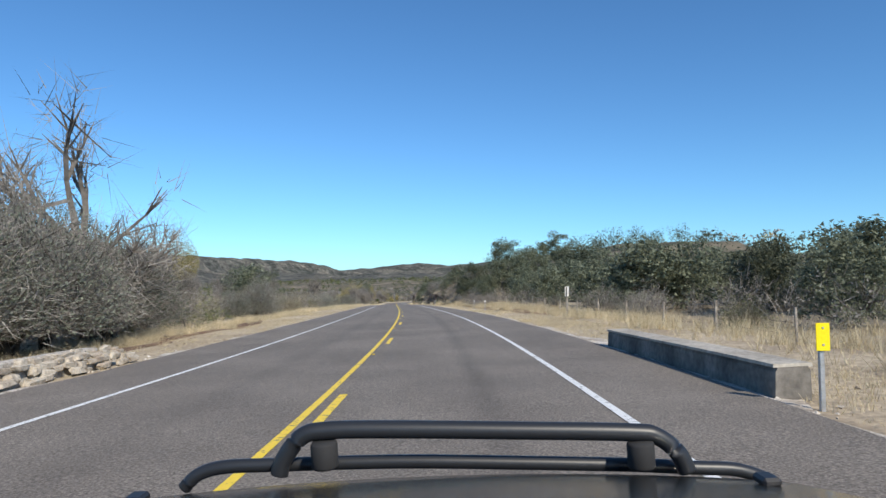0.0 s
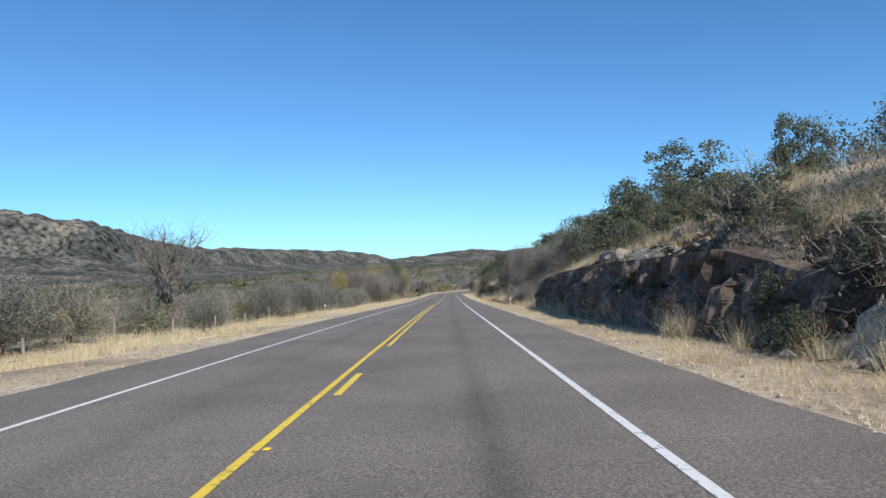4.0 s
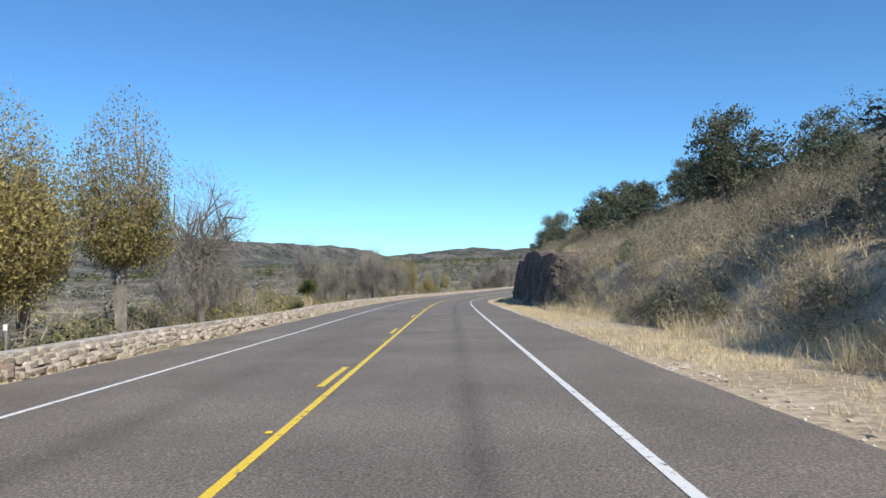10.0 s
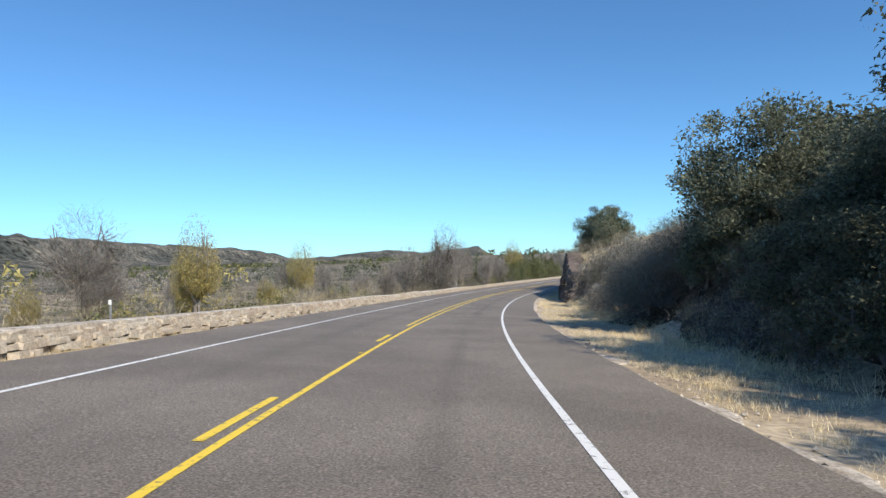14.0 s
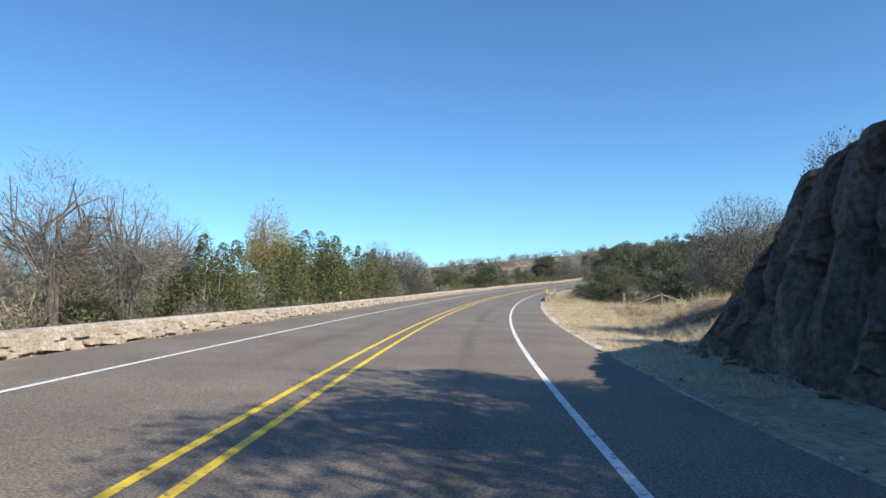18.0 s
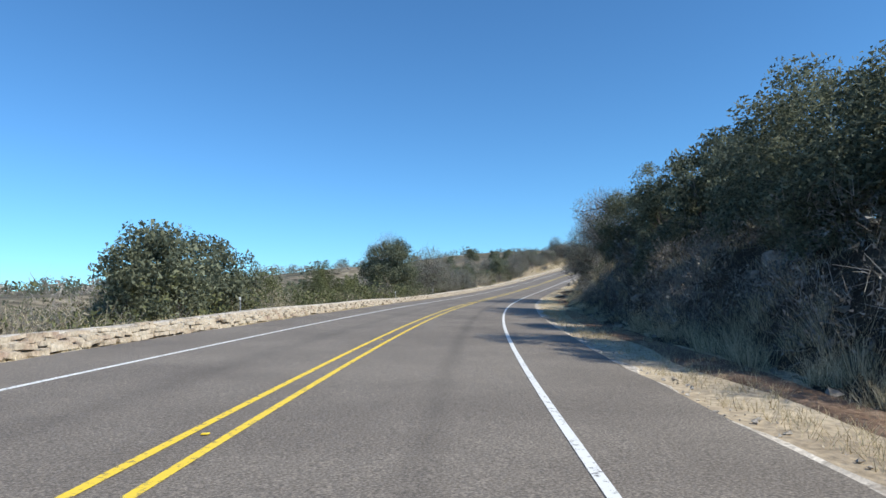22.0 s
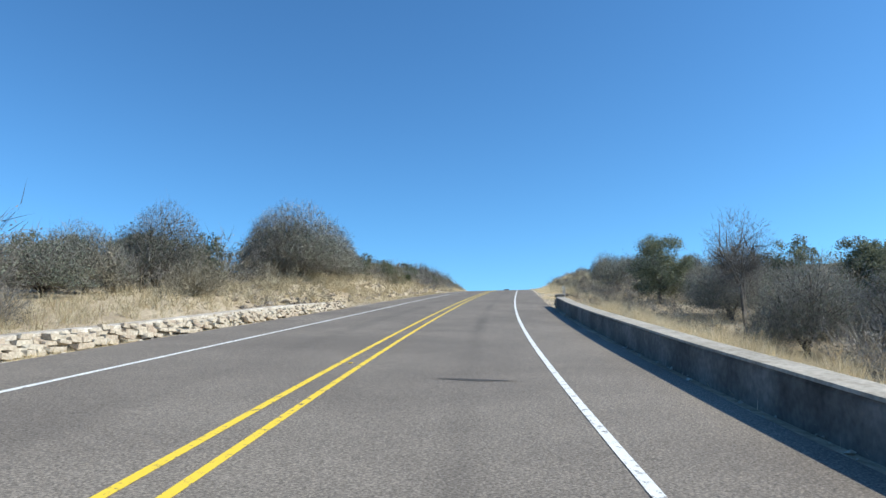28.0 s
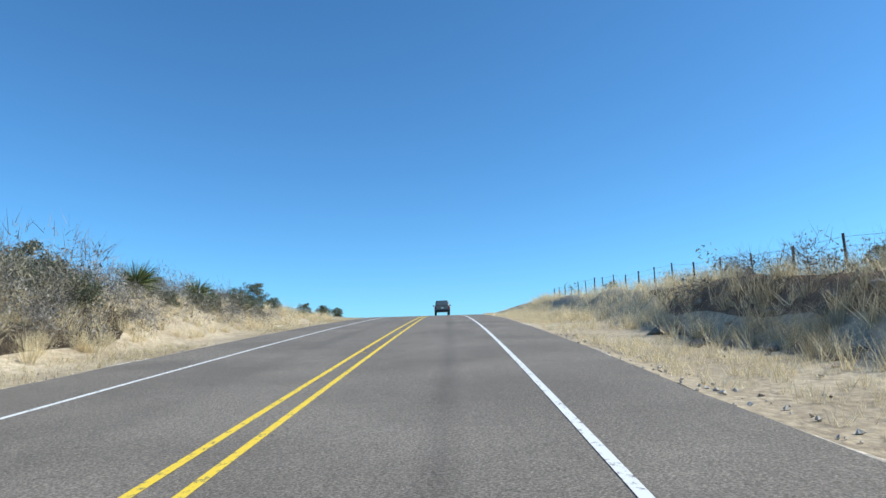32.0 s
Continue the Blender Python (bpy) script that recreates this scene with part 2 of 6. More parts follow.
RUST = surface("dark_steel", [(0.3, (0.035, 0.03, 0.027)), (0.7, (0.10, 0.075, 0.06))], 8, (40, 0.3), 0.6, 0.2, 40, metal=0.4, coord="Object")
GALV = surface("galvanised_steel", [(0.3, (0.38, 0.39, 0.40)), (0.7, (0.56, 0.57, 0.58))], 12, (60, 0.15), 0.45, 0.1, 60, metal=0.7, coord="Object")
YELLOW_SIGN = surface("yellow_reflective_sheet", [(0.3, (0.86, 0.66, 0.01)), (0.7, (0.92, 0.74, 0.02))], 3, (60, 0.1), 0.4, 0.05, 80, coord="Object")
WHITE_SIGN = surface("white_reflector", [(0.3, (0.72, 0.72, 0.70)), (0.7, (0.84, 0.84, 0.82))], 5, (60, 0.1), 0.4, 0.05, 80, coord="Object")
OAK_LEAF = foliage("oak_leaf", (0.055, 0.068, 0.045), (0.26, 0.28, 0.19), 0.6, 0.42)
JUNIPER_LEAF = foliage("juniper_leaf", (0.055, 0.068, 0.03), (0.21, 0.22, 0.105))
YELLOW_LEAF = foliage("autumn_leaf", (0.20, 0.18, 0.075), (0.56, 0.47, 0.19), 0.7, 0.35)
TWIG = foliage("grey_twig", (0.10, 0.092, 0.083), (0.37, 0.345, 0.31), 0.9, 0.12)
BRUSH = foliage("brush_twig", (0.115, 0.102, 0.075), (0.41, 0.365, 0.265), 0.9, 0.12)
STRAW = foliage("dry_grass", (0.38, 0.30, 0.17), (0.86, 0.75, 0.52), 0.8, 0.25)
MESQUITE_LEAF = foliage("mesquite_leaf", (0.095, 0.11, 0.082), (0.30, 0.325, 0.25), 0.7, 0.4)
YUCCA_LEAF = foliage("yucca_leaf", (0.05, 0.07, 0.025), (0.16, 0.18, 0.07))


# ---- the road's line: bend in 1/km, right positive, and grade in percent ----
BEND = (-4.0764, -2.9246, -1.7569, -0.6700, -0.1453, -0.0505, 0.0042, 0.1418, 0.1755, -0.0259, -0.1044, 0.0391, -0.0054, 0.0250, 0.6461, 1.7497, 2.1717, 2.1028, 2.3420, 2.6527, 2.6015, 2.3357, 2.0006, 1.8341, 1.9763, 1.9663, 2.1543, 2.0417, 1.9024, 2.1734, 2.4500, 1.7496, 0.5520, -0.1483, -0.2480, -0.3277, -0.4934, -0.7013, -0.8860, -1.0011, -1.0545, -1.0593, -1.0296, -0.9790, -0.9182, -0.8540)
GRADE = (-0.8061, -2.0059, -3.0760, -3.1825, -3.8353, -4.0672, -3.5326, -3.3156, -3.0697, -3.7500, -3.2683, -1.7138, -0.6080, 0.5681, 1.4155, 2.1292, 2.4626, 5.3653, 9.4719, 11.2260, 10.3408, 8.2928, 5.6996, 3.5019, 1.6555, 0.0867, -1.3120, -2.6430)
RS = np.arange(-160, 1322, 2.0)
bend = np.interp(RS, np.arange(-40, 1321, 30.0), BEND) * 1e-3
slope = np.interp(RS, np.arange(-40, 1321, 50.0), GRADE) * 1e-2
start = int(np.searchsorted(RS, 0))
RH = np.concatenate([[0], np.cumsum(bend[1:] + bend[:-1])])
RH -= RH[start]
RX, RY = np.cumsum(np.sin(RH)) * 2, np.cumsum(np.cos(RH)) * 2
RZ = np.concatenate([[0], np.cumsum(slope[1:] + slope[:-1])])
RX, RY, RZ = RX - RX[start], RY - RY[start], RZ - RZ[start]


# tilt of the road in its bends, right side down, in degrees
TILT = np.radians(np.interp(RS, (-160, 20, 66, 110, 350, 430, 470, 860, 920, 960, 1320), (-1.3, -1.3, -0.4, 0, 0, 2.6, 3.3, 3.1, 1.2, 0.2, 0)))


def waves(a, b, scale, seed=0):
    """Smooth noise of about -1 to 1 from a few sines."""
    r = np.random.RandomState(seed)
    out = 0
    for i in range(7):
        k, w = r.uniform(0, 6.28), r.uniform(0.6, 1.9)
        out = out + np.sin((a * math.cos(k) + b * math.sin(k)) * w / scale + r.uniform(0, 6.28))
    return out / 3.5


# right-hand bank along the road: start, distance of its foot, height and width of the steep part, slope above it
BANK_S = (-160, 21, 96, 122, 159, 185, 211, 248, 276, 305, 324, 347, 367, 384, 402, 422, 443, 468, 508, 526, 542, 565, 579, 588, 597, 637, 656, 676, 706, 736, 761, 796, 816, 895, 920, 955, 995, 1065, 1125)
BANK_FOOT = (9, 9, 9, 9, 8.7, 9.2, 11, 12.3, 9.0, 9.3, 9, 9, 9.5, 9.9, 10.0, 10.0, 9.8, 10, 9.5, 8.6, 8.4, 8.4, 9, 9.2, 10, 10, 9, 9, 9, 9, 9, 10, 8, 8, 9.5, 9.8, 10, 10, 8)
BANK_H = (0, -0.3, 0.2, 1.6, 2.9, 2.4, 1.3, 1.8, 2.9, 2.6, 2.4, 2.6, 3.0, 4.4, 5.6, 5.2, 4.2, 2.5, 2.5, 3.7, 5.2, 5.4, 5.0, 4.2, 1.9, 0, -1.2, 0.5, 2.6, 3.4, 2.2, 0, -1.2, -1.2, 0.5, 1.7, 1.8, 1.4, 0)
BANK_W = (4, 4, 4, 3.0, 1.5, 2.0, 3.4, 2.2, 1.7, 2.4, 3.2, 3.6, 2.5, 1.6, 1.4, 1.6, 2.5, 3.5, 3.5, 2, 1.3, 1.4, 1.8, 2.2, 5, 5, 3, 4, 2.8, 2.6, 3, 5, 4, 4, 4, 2.4, 2.3, 3, 4)
BANK_UP = (0.03, 0.03, 0.05, 0.2, 0.40, 0.36, 0.22, 0.32, 0.42, 0.42, 0.36, 0.32, 0.36, 0.38, 0.38, 0.34, 0.32, 0.3, 0.3, 0.32, 0.32, 0.3, 0.28, 0.2, 0.06, 0.03, 0.08, 0.16, 0.22, 0.2, 0.15, 0.08, 0.06, 0.05, 0.04, 0.03, 0.03, 0, 0)
LEFT_S = (-160, 11, 64, 305, 326, 498, 716, 866, 895, 915, 955, 1015, 1065, 1125)
LEFT_H = (-.6, -.5, -.3, -.5, -1.6, -2.0, -1.8, -1.0, .6, 1.5, 2.4, 1.9, .3, -.3)
LEFT_UP = (-.02, -.02, -.01, -.03, -.05, -.06, -.05, -.03, .0, .03, .04, .03, .01, 0)


def rise(s, d):
    """Ground height over the road's level at distance d to the right of the centre line."""
    s, d = np.broadcast_arrays(np.asarray(s, float), np.asarray(d, float))
    wob = waves(s, d * 0.3, 9.0, 5)
    foot, h = np.interp(s, BANK_S, BANK_FOOT) + 0.5 * wob, np.interp(s, BANK_S, BANK_H)
    w, up = np.interp(s, BANK_S, BANK_W), np.interp(s, BANK_S, BANK_UP)
    u = np.clip((d - foot) / w, 0, 1)
    back = np.minimum(up, np.interp(s, (200, 270), (0.23, 0.38)))
    right = h * u * u * (3 - 2 * u) + up * np.clip(d - foot - w, 0, 7) + back * np.clip(d - foot - w - 7, 0, 38)
    ul = np.clip((-d - 7.6) / 5, 0, 1)
    left = np.interp(s, LEFT_S, LEFT_H) * ul * ul * (3 - 2 * ul) + np.interp(s, LEFT_S, LEFT_UP) * np.clip(-d - 12, 0, 60)
    off = np.clip((np.abs(d) - 6.5) / 4, 0, 1)
    return np.where(d > 0, right, left) + off * ((0.10 + 0.06 * np.clip(h, 0, 2) * (u > 0.02) * (u < 0.98)) * waves(s, d, 1.5, 2) + 0.22 * waves(s, d, 6.0, 3) * np.clip((np.abs(d) - 9) / 8, 0, 1)) - 0.035 - 0.05 * np.clip((np.abs(d) - 5.6) / 0.6, 0, 1)


def place(s, d, h=0.0, on_ground=True):
    """World place at s along the road, d to the right, h over the ground (or over the road's level)."""
    s, d = np.asarray(s, float), np.asarray(d, float)
    x, y, z, a, lean = (np.interp(s, RS, v) for v in (RX, RY, RZ, RH, TILT))
    return np.stack(np.broadcast_arrays(x + d * np.cos(a), y - d * np.sin(a), z - d * np.tan(lean) + h + (rise(s, d) if on_ground else 0)), -1)


def heading(s):
    return math.degrees(float(np.interp(s, RS, RH)))


# ---- mesh helpers ----
def mesh_of(name, verts, faces, material, smooth=False):
    me = bpy.data.meshes.new(name)
    if isinstance(verts, np.ndarray) and isinstance(faces, np.ndarray):
        count, per = faces.shape
        me.vertices.add(len(verts))
        me.vertices.foreach_set("co", np.ascontiguousarray(verts, np.float32).ravel())
        me.loops.add(count * per)
        me.loops.foreach_set("vertex_index", np.ascontiguousarray(faces, np.int32).ravel())
        me.polygons.add(count)
        me.polygons.foreach_set("loop_start", np.arange(count, dtype=np.int32) * per)
        me.update(calc_edges=True)
        me.materials.append(material)
        me.polygons.foreach_set("use_smooth", [bool(smooth)] * count)
        return me
    me.from_pydata([tuple(map(float, v)) for v in verts] if not isinstance(verts, np.ndarray) else verts.tolist(), [], faces if isinstance(faces, list) else faces.tolist())
    me.materials.append(material)
    if smooth:
        me.polygons.foreach_set("use_smooth", [True] * len(me.polygons))
    return me


def thing(name, label, category, me=None, group="", kind="", m=None):
    ob = tagged(new(name, me), label, category, group, kind)
    if m is not None:
        ob.matrix_basis = m
    return ob


def part(name, me, parent, label="", m=None):
    ob = new(name, me)
    ob.parent = parent
    if m is not None:
        ob.matrix_basis = m
    if label:
        ob["label"] = label
    return ob


def grid_faces(ni, nj):
    i, j = np.meshgrid(np.arange(ni - 1), np.arange(nj - 1), indexing="ij")
    a = (i * nj + j).ravel()
    return np.stack([a, a + nj, a + nj + 1, a + 1], 1)


def strip(name, s0, s1, ds, offsets, h, material, on_ground=False, wob=0.0, uv=False):
    s = np.arange(s0, s1 + 0.01, ds)
    d = np.asarray(offsets, float)
    S, D = np.meshgrid(s, d, indexing="ij")
    if wob:
        D = D + wob * np.sign(D) * (np.abs(D) == np.abs(d).max()) * waves(S, D, 1.1, 4)
    v = place(S, D, h, on_ground).reshape(-1, 3)
    me = mesh_of(name, v, grid_faces(len(s), len(d))[:, ::-1], material, True)
    if uv:
        lay = me.uv_layers.new(name="UVMap")
        u = ((D - d.min()) / (d.max() - d.min())).ravel()
        idx = np.empty(len(me.loops), int)
        me.loops.foreach_get("vertex_index", idx)
        lay.data.foreach_set("uv", np.stack([u[idx], S.ravel()[idx] / 100], 1).astype(np.float32).ravel())
    return me


def box_mesh(name, sx, sy, sz, material, bevel=0.02, z0=0.0):
    bm = bmesh.new()
    bmesh.ops.create_cube(bm, size=1)
    for v in bm.verts:
        v.co = Vector((v.co.x * sx, v.co.y * sy, (v.co.z + 0.5) * sz + z0))
    if bevel:
        bmesh.ops.bevel(bm, geom=bm.edges[:], offset=bevel, segments=1, affect="EDGES")
    me = bpy.data.meshes.new(name)
    bm.to_mesh(me)
    bm.free()
    me.materials.append(material)
    return me


def tubes(paths, sides=5):
    """Vertices and faces of tapered tubes; each path is a list of (point, radius)."""
    V, Fc = [], []
    for path in paths:
        n0 = len(V)
        for i, (p, r) in enumerate(path):
            q = path[min(i + 1, len(path) - 1)][0] - path[max(i - 1, 0)][0]
            q = q.normalized() if q.length > 1e-6 else Vector((0, 0, 1))
            a = q.orthogonal().normalized()
            b = q.cross(a)
            for k in range(sides):
                t = 2 * math.pi * k / sides
                V.append(p + (a * math.cos(t) + b * math.sin(t)) * r)
        for i in range(len(path) - 1):
            for k in range(sides):
                k2 = (k + 1) % sides
                Fc.append((n0 + i * sides + k, n0 + i * sides + k2, n0 + (i + 1) * sides + k2, n0 + (i + 1) * sides + k))
        Fc.append(tuple(n0 + k for k in reversed(range(sides))))
        Fc.append(tuple(n0 + (len(path) - 1) * sides + k for k in range(sides)))
    return V, Fc


def quads(centres, size, rng, flat=0.0):
    """Small leaf quads turned every way; size may be an array."""
    n = len(centres)
    a = rng.normal(size=(n, 3))
    a[:, 2] *= 1 - flat
    a /= np.linalg.norm(a, axis=1)[:, None]
    b = np.cross(a, rng.normal(size=(n, 3)))
    b /= np.linalg.norm(b, axis=1)[:, None]
    sz = (np.ones(n) * size * rng.uniform(0.6, 1.3, n))[:, None]
    v = np.stack([centres - a * sz, centres + b * sz * 0.55, centres + a * sz, centres - b * sz * 0.55], 1).reshape(-1, 3)
    return v, np.arange(4 * n).reshape(n, 4)


def leaflets(centres, size, rng):
    """Small single-triangle leaves turned every way."""
    n = len(centres)
    a = rng.normal(size=(n, 3))
    a /= np.linalg.norm(a, axis=1)[:, None]
    b = np.cross(a, rng.normal(size=(n, 3)))
    b /= np.linalg.norm(b, axis=1)[:, None]
    sz = (np.ones(n) * size * rng.uniform(0.6, 1.3, n))[:, None]
    v = np.stack([centres - a * sz - b * sz * 0.55, centres - a * sz + b * sz * 0.55, centres + a * sz], 1).reshape(-1, 3)
    return v, np.arange(3 * n).reshape(n, 3)


def slivers(base, way, length, width, rng, bendy=0.25):
    """Thin bent blades of two triangles' width: base points, directions, lengths."""
    n = len(base)
    way = way / np.linalg.norm(way, axis=1)[:, None]
    side = np.cross(way, rng.normal(size=(n, 3)))
    side /= np.linalg.norm(side, axis=1)[:, None]
    droop = rng.normal(size=(n, 3)) * bendy
    L, W = (np.ones(n) * length)[:, None], (np.ones(n) * width)[:, None]
    mid = base + way * L * 0.55
    tip = base + (way + droop) * L
    v = np.stack([base - side * W, base + side * W, mid + side * W * 0.7, mid - side * W * 0.7, tip], 1).reshape(-1, 3)
    k = 5 * np.arange(n)
    f = [tuple(q) for q in np.stack([k, k + 1, k + 2, k + 3], 1).tolist()] + [tuple(q) for q in np.stack([k + 3, k + 2, k + 4], 1).tolist()]
    return v, f


def needles(base, way, length, width, rng, bendy=0.25):
    """Thin single triangles: base points, directions, lengths."""
    n = len(base)
    way = way / np.linalg.norm(way, axis=1)[:, None] + rng.normal(size=(n, 3)) * bendy
    side = np.cross(way, rng.normal(size=(n, 3)))
    side /= np.linalg.norm(side, axis=1)[:, None]
    L, W = (np.ones(n) * length)[:, None], (np.ones(n) * width)[:, None]
    v = np.stack([base - side * W, base + side * W, base + way * L], 1).reshape(-1, 3)
    return v, np.arange(3 * n).reshape(n, 3)


# ---- ground ----
SGRID = np.concatenate([np.arange(-160, -10, 4.0), np.arange(-10, 1060, 1.0), np.arange(1060, 1321, 4.0)])
DGRID = np.concatenate([-np.geomspace(68, 12, 20), -np.arange(11.5, 5.4, -0.5), [-3, 0, 3], np.arange(5.5, 15.1, 0.35), np.geomspace(15.6, 68, 22)])
S2, D2 = np.meshgrid(SGRID, DGRID, indexing="ij")
ground_v = place(S2, D2, 0.0)
ground_v[..., 2] -= 0.12 * (np.abs(D2) < 5.0)
ground_me = mesh_of("ground", ground_v.reshape(-1, 3), grid_faces(len(SGRID), len(DGRID))[:, ::-1], SOIL, True)
wild = ground_me.attributes.new("wild", "FLOAT", "POINT")
wild.data.foreach_set("value", np.clip((np.abs(D2) - 13 + 4 * waves(S2, D2, 9.0, 77)) / 16, 0, 1).ravel().astype(np.float32))
thing("ground", "dry tan roadside earth with thin grass and banks", "ground", ground_me, kind="structure")


def far_height(x, y):
    """Land away from the road: the road's level, then the rolling valley floor."""
    i = np.argmin((x[..., None] - RX[::6]) ** 2 + (y[..., None] - RY[::6]) ** 2, -1) * 6
    dx, dy = x - RX[i], y - RY[i]
    d = dx * np.cos(RH[i]) - dy * np.sin(RH[i])
    dist = np.hypot(dx, dy)
    w = 1.0 / (((x[..., None] - RX[::6]) ** 2 + (y[..., None] - RY[::6]) ** 2) + 60.0 ** 2) ** 1.5
    level = (w * RZ[::6]).sum(-1) / w.sum(-1)
    side = rise(RS[i], np.sign(d) * 66.0) - np.sign(d) * 66.0 * np.tan(TILT[i])
    z = level * np.exp(-np.clip(dist - 300, 0, 9e9) / 2500) + side * np.exp(-dist / 700) - 3 * np.clip((dist - 68) / 200, 0, 1)
    z = z + 2.5 * waves(x, y, 60, 11) * np.clip((dist - 70) / 150, 0, 1) + 8 * waves(x, y, 240, 12) * np.clip((dist - 300) / 500, 0, 1)
    edge = np.clip((np.hypot(x - 1500, y - 1200) - 2600) / 800, 0, 1)
    z = z + edge * (x > 300) * (30 + 12 * waves(x, y, 420, 18))
    near = RZ[i] + rise(RS[i], d) - d * np.tan(TILT[i]) - 1.6
    return np.where(dist < 40, RZ[i] - 14, np.where(dist < 67, near, z)), dist


axis_x = np.concatenate([np.arange(-3400, -1000, 75), np.arange(-1000, -400, 30), np.arange(-400, 800, 25), np.arange(800, 4300, 90)])
axis_y = np.concatenate([np.arange(-1500, -200, 90), np.arange(-200, 1400, 25), np.arange(1400, 4300, 60)])
GX, GY = np.meshgrid(axis_x.astype(float), axis_y.astype(float), indexing="ij")
GZ, GDIST = far_height(GX, GY)
thing("backdrop", "scrub-covered hills and mesas around the valley", "hills",
      mesh_of("backdrop", np.stack([GX, GY, GZ], -1).reshape(-1, 3), grid_faces(len(axis_x), len(axis_y))[:, ::1], HILL, True), kind="structure")

# the ridge and mesas that close the valley: their skyline over the valley floor, in degrees, by bearing from mid-valley
SKYLINE_B = (-78, -60, -46, -40, -36, -33.5, -31.5, -28, -24, -19, -14.5, -12, -10.3, -7, -3.2, 0, 2, 4.6, 5.6, 9.4, 12.7, 30, 80)
SKYLINE_H = (6.5, 6.7, 6.2, 5.7, 5.1, 4.2, 3.6, 2.85, 2.55, 2.25, 1.95, 1.6, 1.05, 1.35, 1.62, 1.4, 1.6, 1.75, 1.05, 0.75, 0.5, 0.4, 0.5)


def ridge_mesh():
    bearing = np.arange(-78, 80.1, 0.2)
    reach = np.concatenate([np.linspace(600, 1500, 34), np.linspace(1540, 3400, 48), np.linspace(3500, 4300, 5)])
    B, R = np.meshgrid(bearing, reach, indexing="ij")
    x, y = -20 + R * np.sin(np.radians(B)), 250 + R * np.cos(np.radians(B))
    high = np.interp(B + 0.25 * waves(B, R / 300, 1.2, 15), SKYLINE_B, SKYLINE_H)
    crest = np.interp(B, (-78, -36, -26, -12, 0), (1250, 1300, 1600, 2600, 3300)) + 120 * waves(x, y, 300, 16)
    foot = np.minimum(900, 0.55 * crest)
    u = np.clip((R - foot) / (crest - foot), 0, 1)
    cap = np.clip((u - 0.8) / 0.12, 0, 1)
    lift = (0.62 * u ** 1.7 + 0.38 * cap * cap * (3 - 2 * cap)) * np.clip((R - 600) / 350, 0, 1)
    h = np.minimum(R, crest) * np.tan(np.radians(high)) * lift
    rough = 1 + 0.10 * waves(x, y, 130, 17) * (1 - 0.75 * u) + 0.035 * waves(B, u * 3, 0.7, 18) + 0.025 * waves(B, u * 6, 0.22, 19)
    z = -9 - 3 * (1 - np.clip((R - 600) / 300, 0, 1)) * 6 + h * rough
    v = np.stack([x, y, z], -1)
    return mesh_of("distant_ridge", v.reshape(-1, 3), grid_faces(len(bearing), len(reach)), RIDGE, True)


thing("distant_ridge", "dark scrub-covered ridge and mesas closing the valley", "hills", ridge_mesh(), kind="structure")

# pale gravel along both edges of the road
for name, side in (("gravel_verge", 1), ("gravel_verge", -1)):
    ds = np.arange(5.7, 7.6, 0.3) * side
    me = strip(name, -100, 1200, 0.5, ds if side < 0 else ds, 0.012, GRAVEL, True, 0.0)
    co = np.empty(len(me.vertices) * 3, np.float32)
    me.vertices.foreach_get("co", co)
    co = co.reshape(-1, len(ds), 3)
    ss = np.arange(-100, 1200.01, 0.5)
    reach = np.clip((np.interp(ss, (90, 150, 200, 250, 300, 680, 700, 760, 780, 820, 905, 940), (0.26, 0.1, 0.1, 0.26, 0.12, 0.1, 0.24, 0.14, 0.0, -0.4, -0.4, 0.05)) if side > 0 else 0.12) + 0.13 * waves(ss, ss * 0, 7.0, 31 + side) + 0.2 * waves(ss, ss * 0, 0.8, 32), 0.0, 0.6)
    for j in range(len(ds)):
        dj = side * (5.71 + 1.7 * reach * j / (len(ds) - 1))
        co[:, j] = place(ss, dj, 0.026 + 0.02 * waves(ss, ss * 0, 0.6, 50 + j) if j < len(ds) - 1 else -0.03)
    me.vertices.foreach_set("co", co.reshape(-1))
    if side < 0:
        me.flip_normals()
    thing(name, "loose pale gravel along the asphalt edge", "gravel", me, kind="structure")

# bare dirt where the verge has lost its grass; dark patches paint in shade
def dirt_shade_patch(s0, s1, d0, d1, seed, label, material=DIRT, thick=0.11):
    across = max(15, int((d1 - d0) / 0.3))
    s, u = np.arange(s0, s1, 0.5), np.linspace(-1, 1, across)
    S, U = np.meshgrid(s, u, indexing="ij")
    end = np.clip(np.minimum(S - s0, s1 - S) / 7, 0.02, 1) * (1 + 0.25 * min(1, 4 / (d1 - d0)) * waves(S, U, 2.0, seed))
    D = (d0 + d1) / 2 + (d1 - d0) / 2 * U * end
    edge = np.clip((1 - np.abs(U)) * 3 + 0.5 * waves(S, D, 1.3, seed + 1) - 0.2, 0, 1)
    thing("dirt_shade_patch", label, "bare dirt", mesh_of("dirt_shade_patch", place(S, D, -0.06 + thick * edge).reshape(-1, 3), grid_faces(len(s), across)[:, ::-1], material, True), kind="structure")


# The patch from 40 to 110 paints in shade on the right-hand ground.
for s0, s1, d0, d1 in ((198, 262, 7.2, 12.5), (596, 642, 9.5, 19), (694, 742, 7.2, 8.9), (748, 800, 7.4, 10.5), (908, 934, 7.4, 11), (955, 1018, 10.4, 13), (40, 110, 8.6, 12.5), (6, 50, -12.6, -8.2)):
    dirt_shade_patch(s0, s1, d0, d1, int(s0), "bare reddish-brown dirt beside the road")

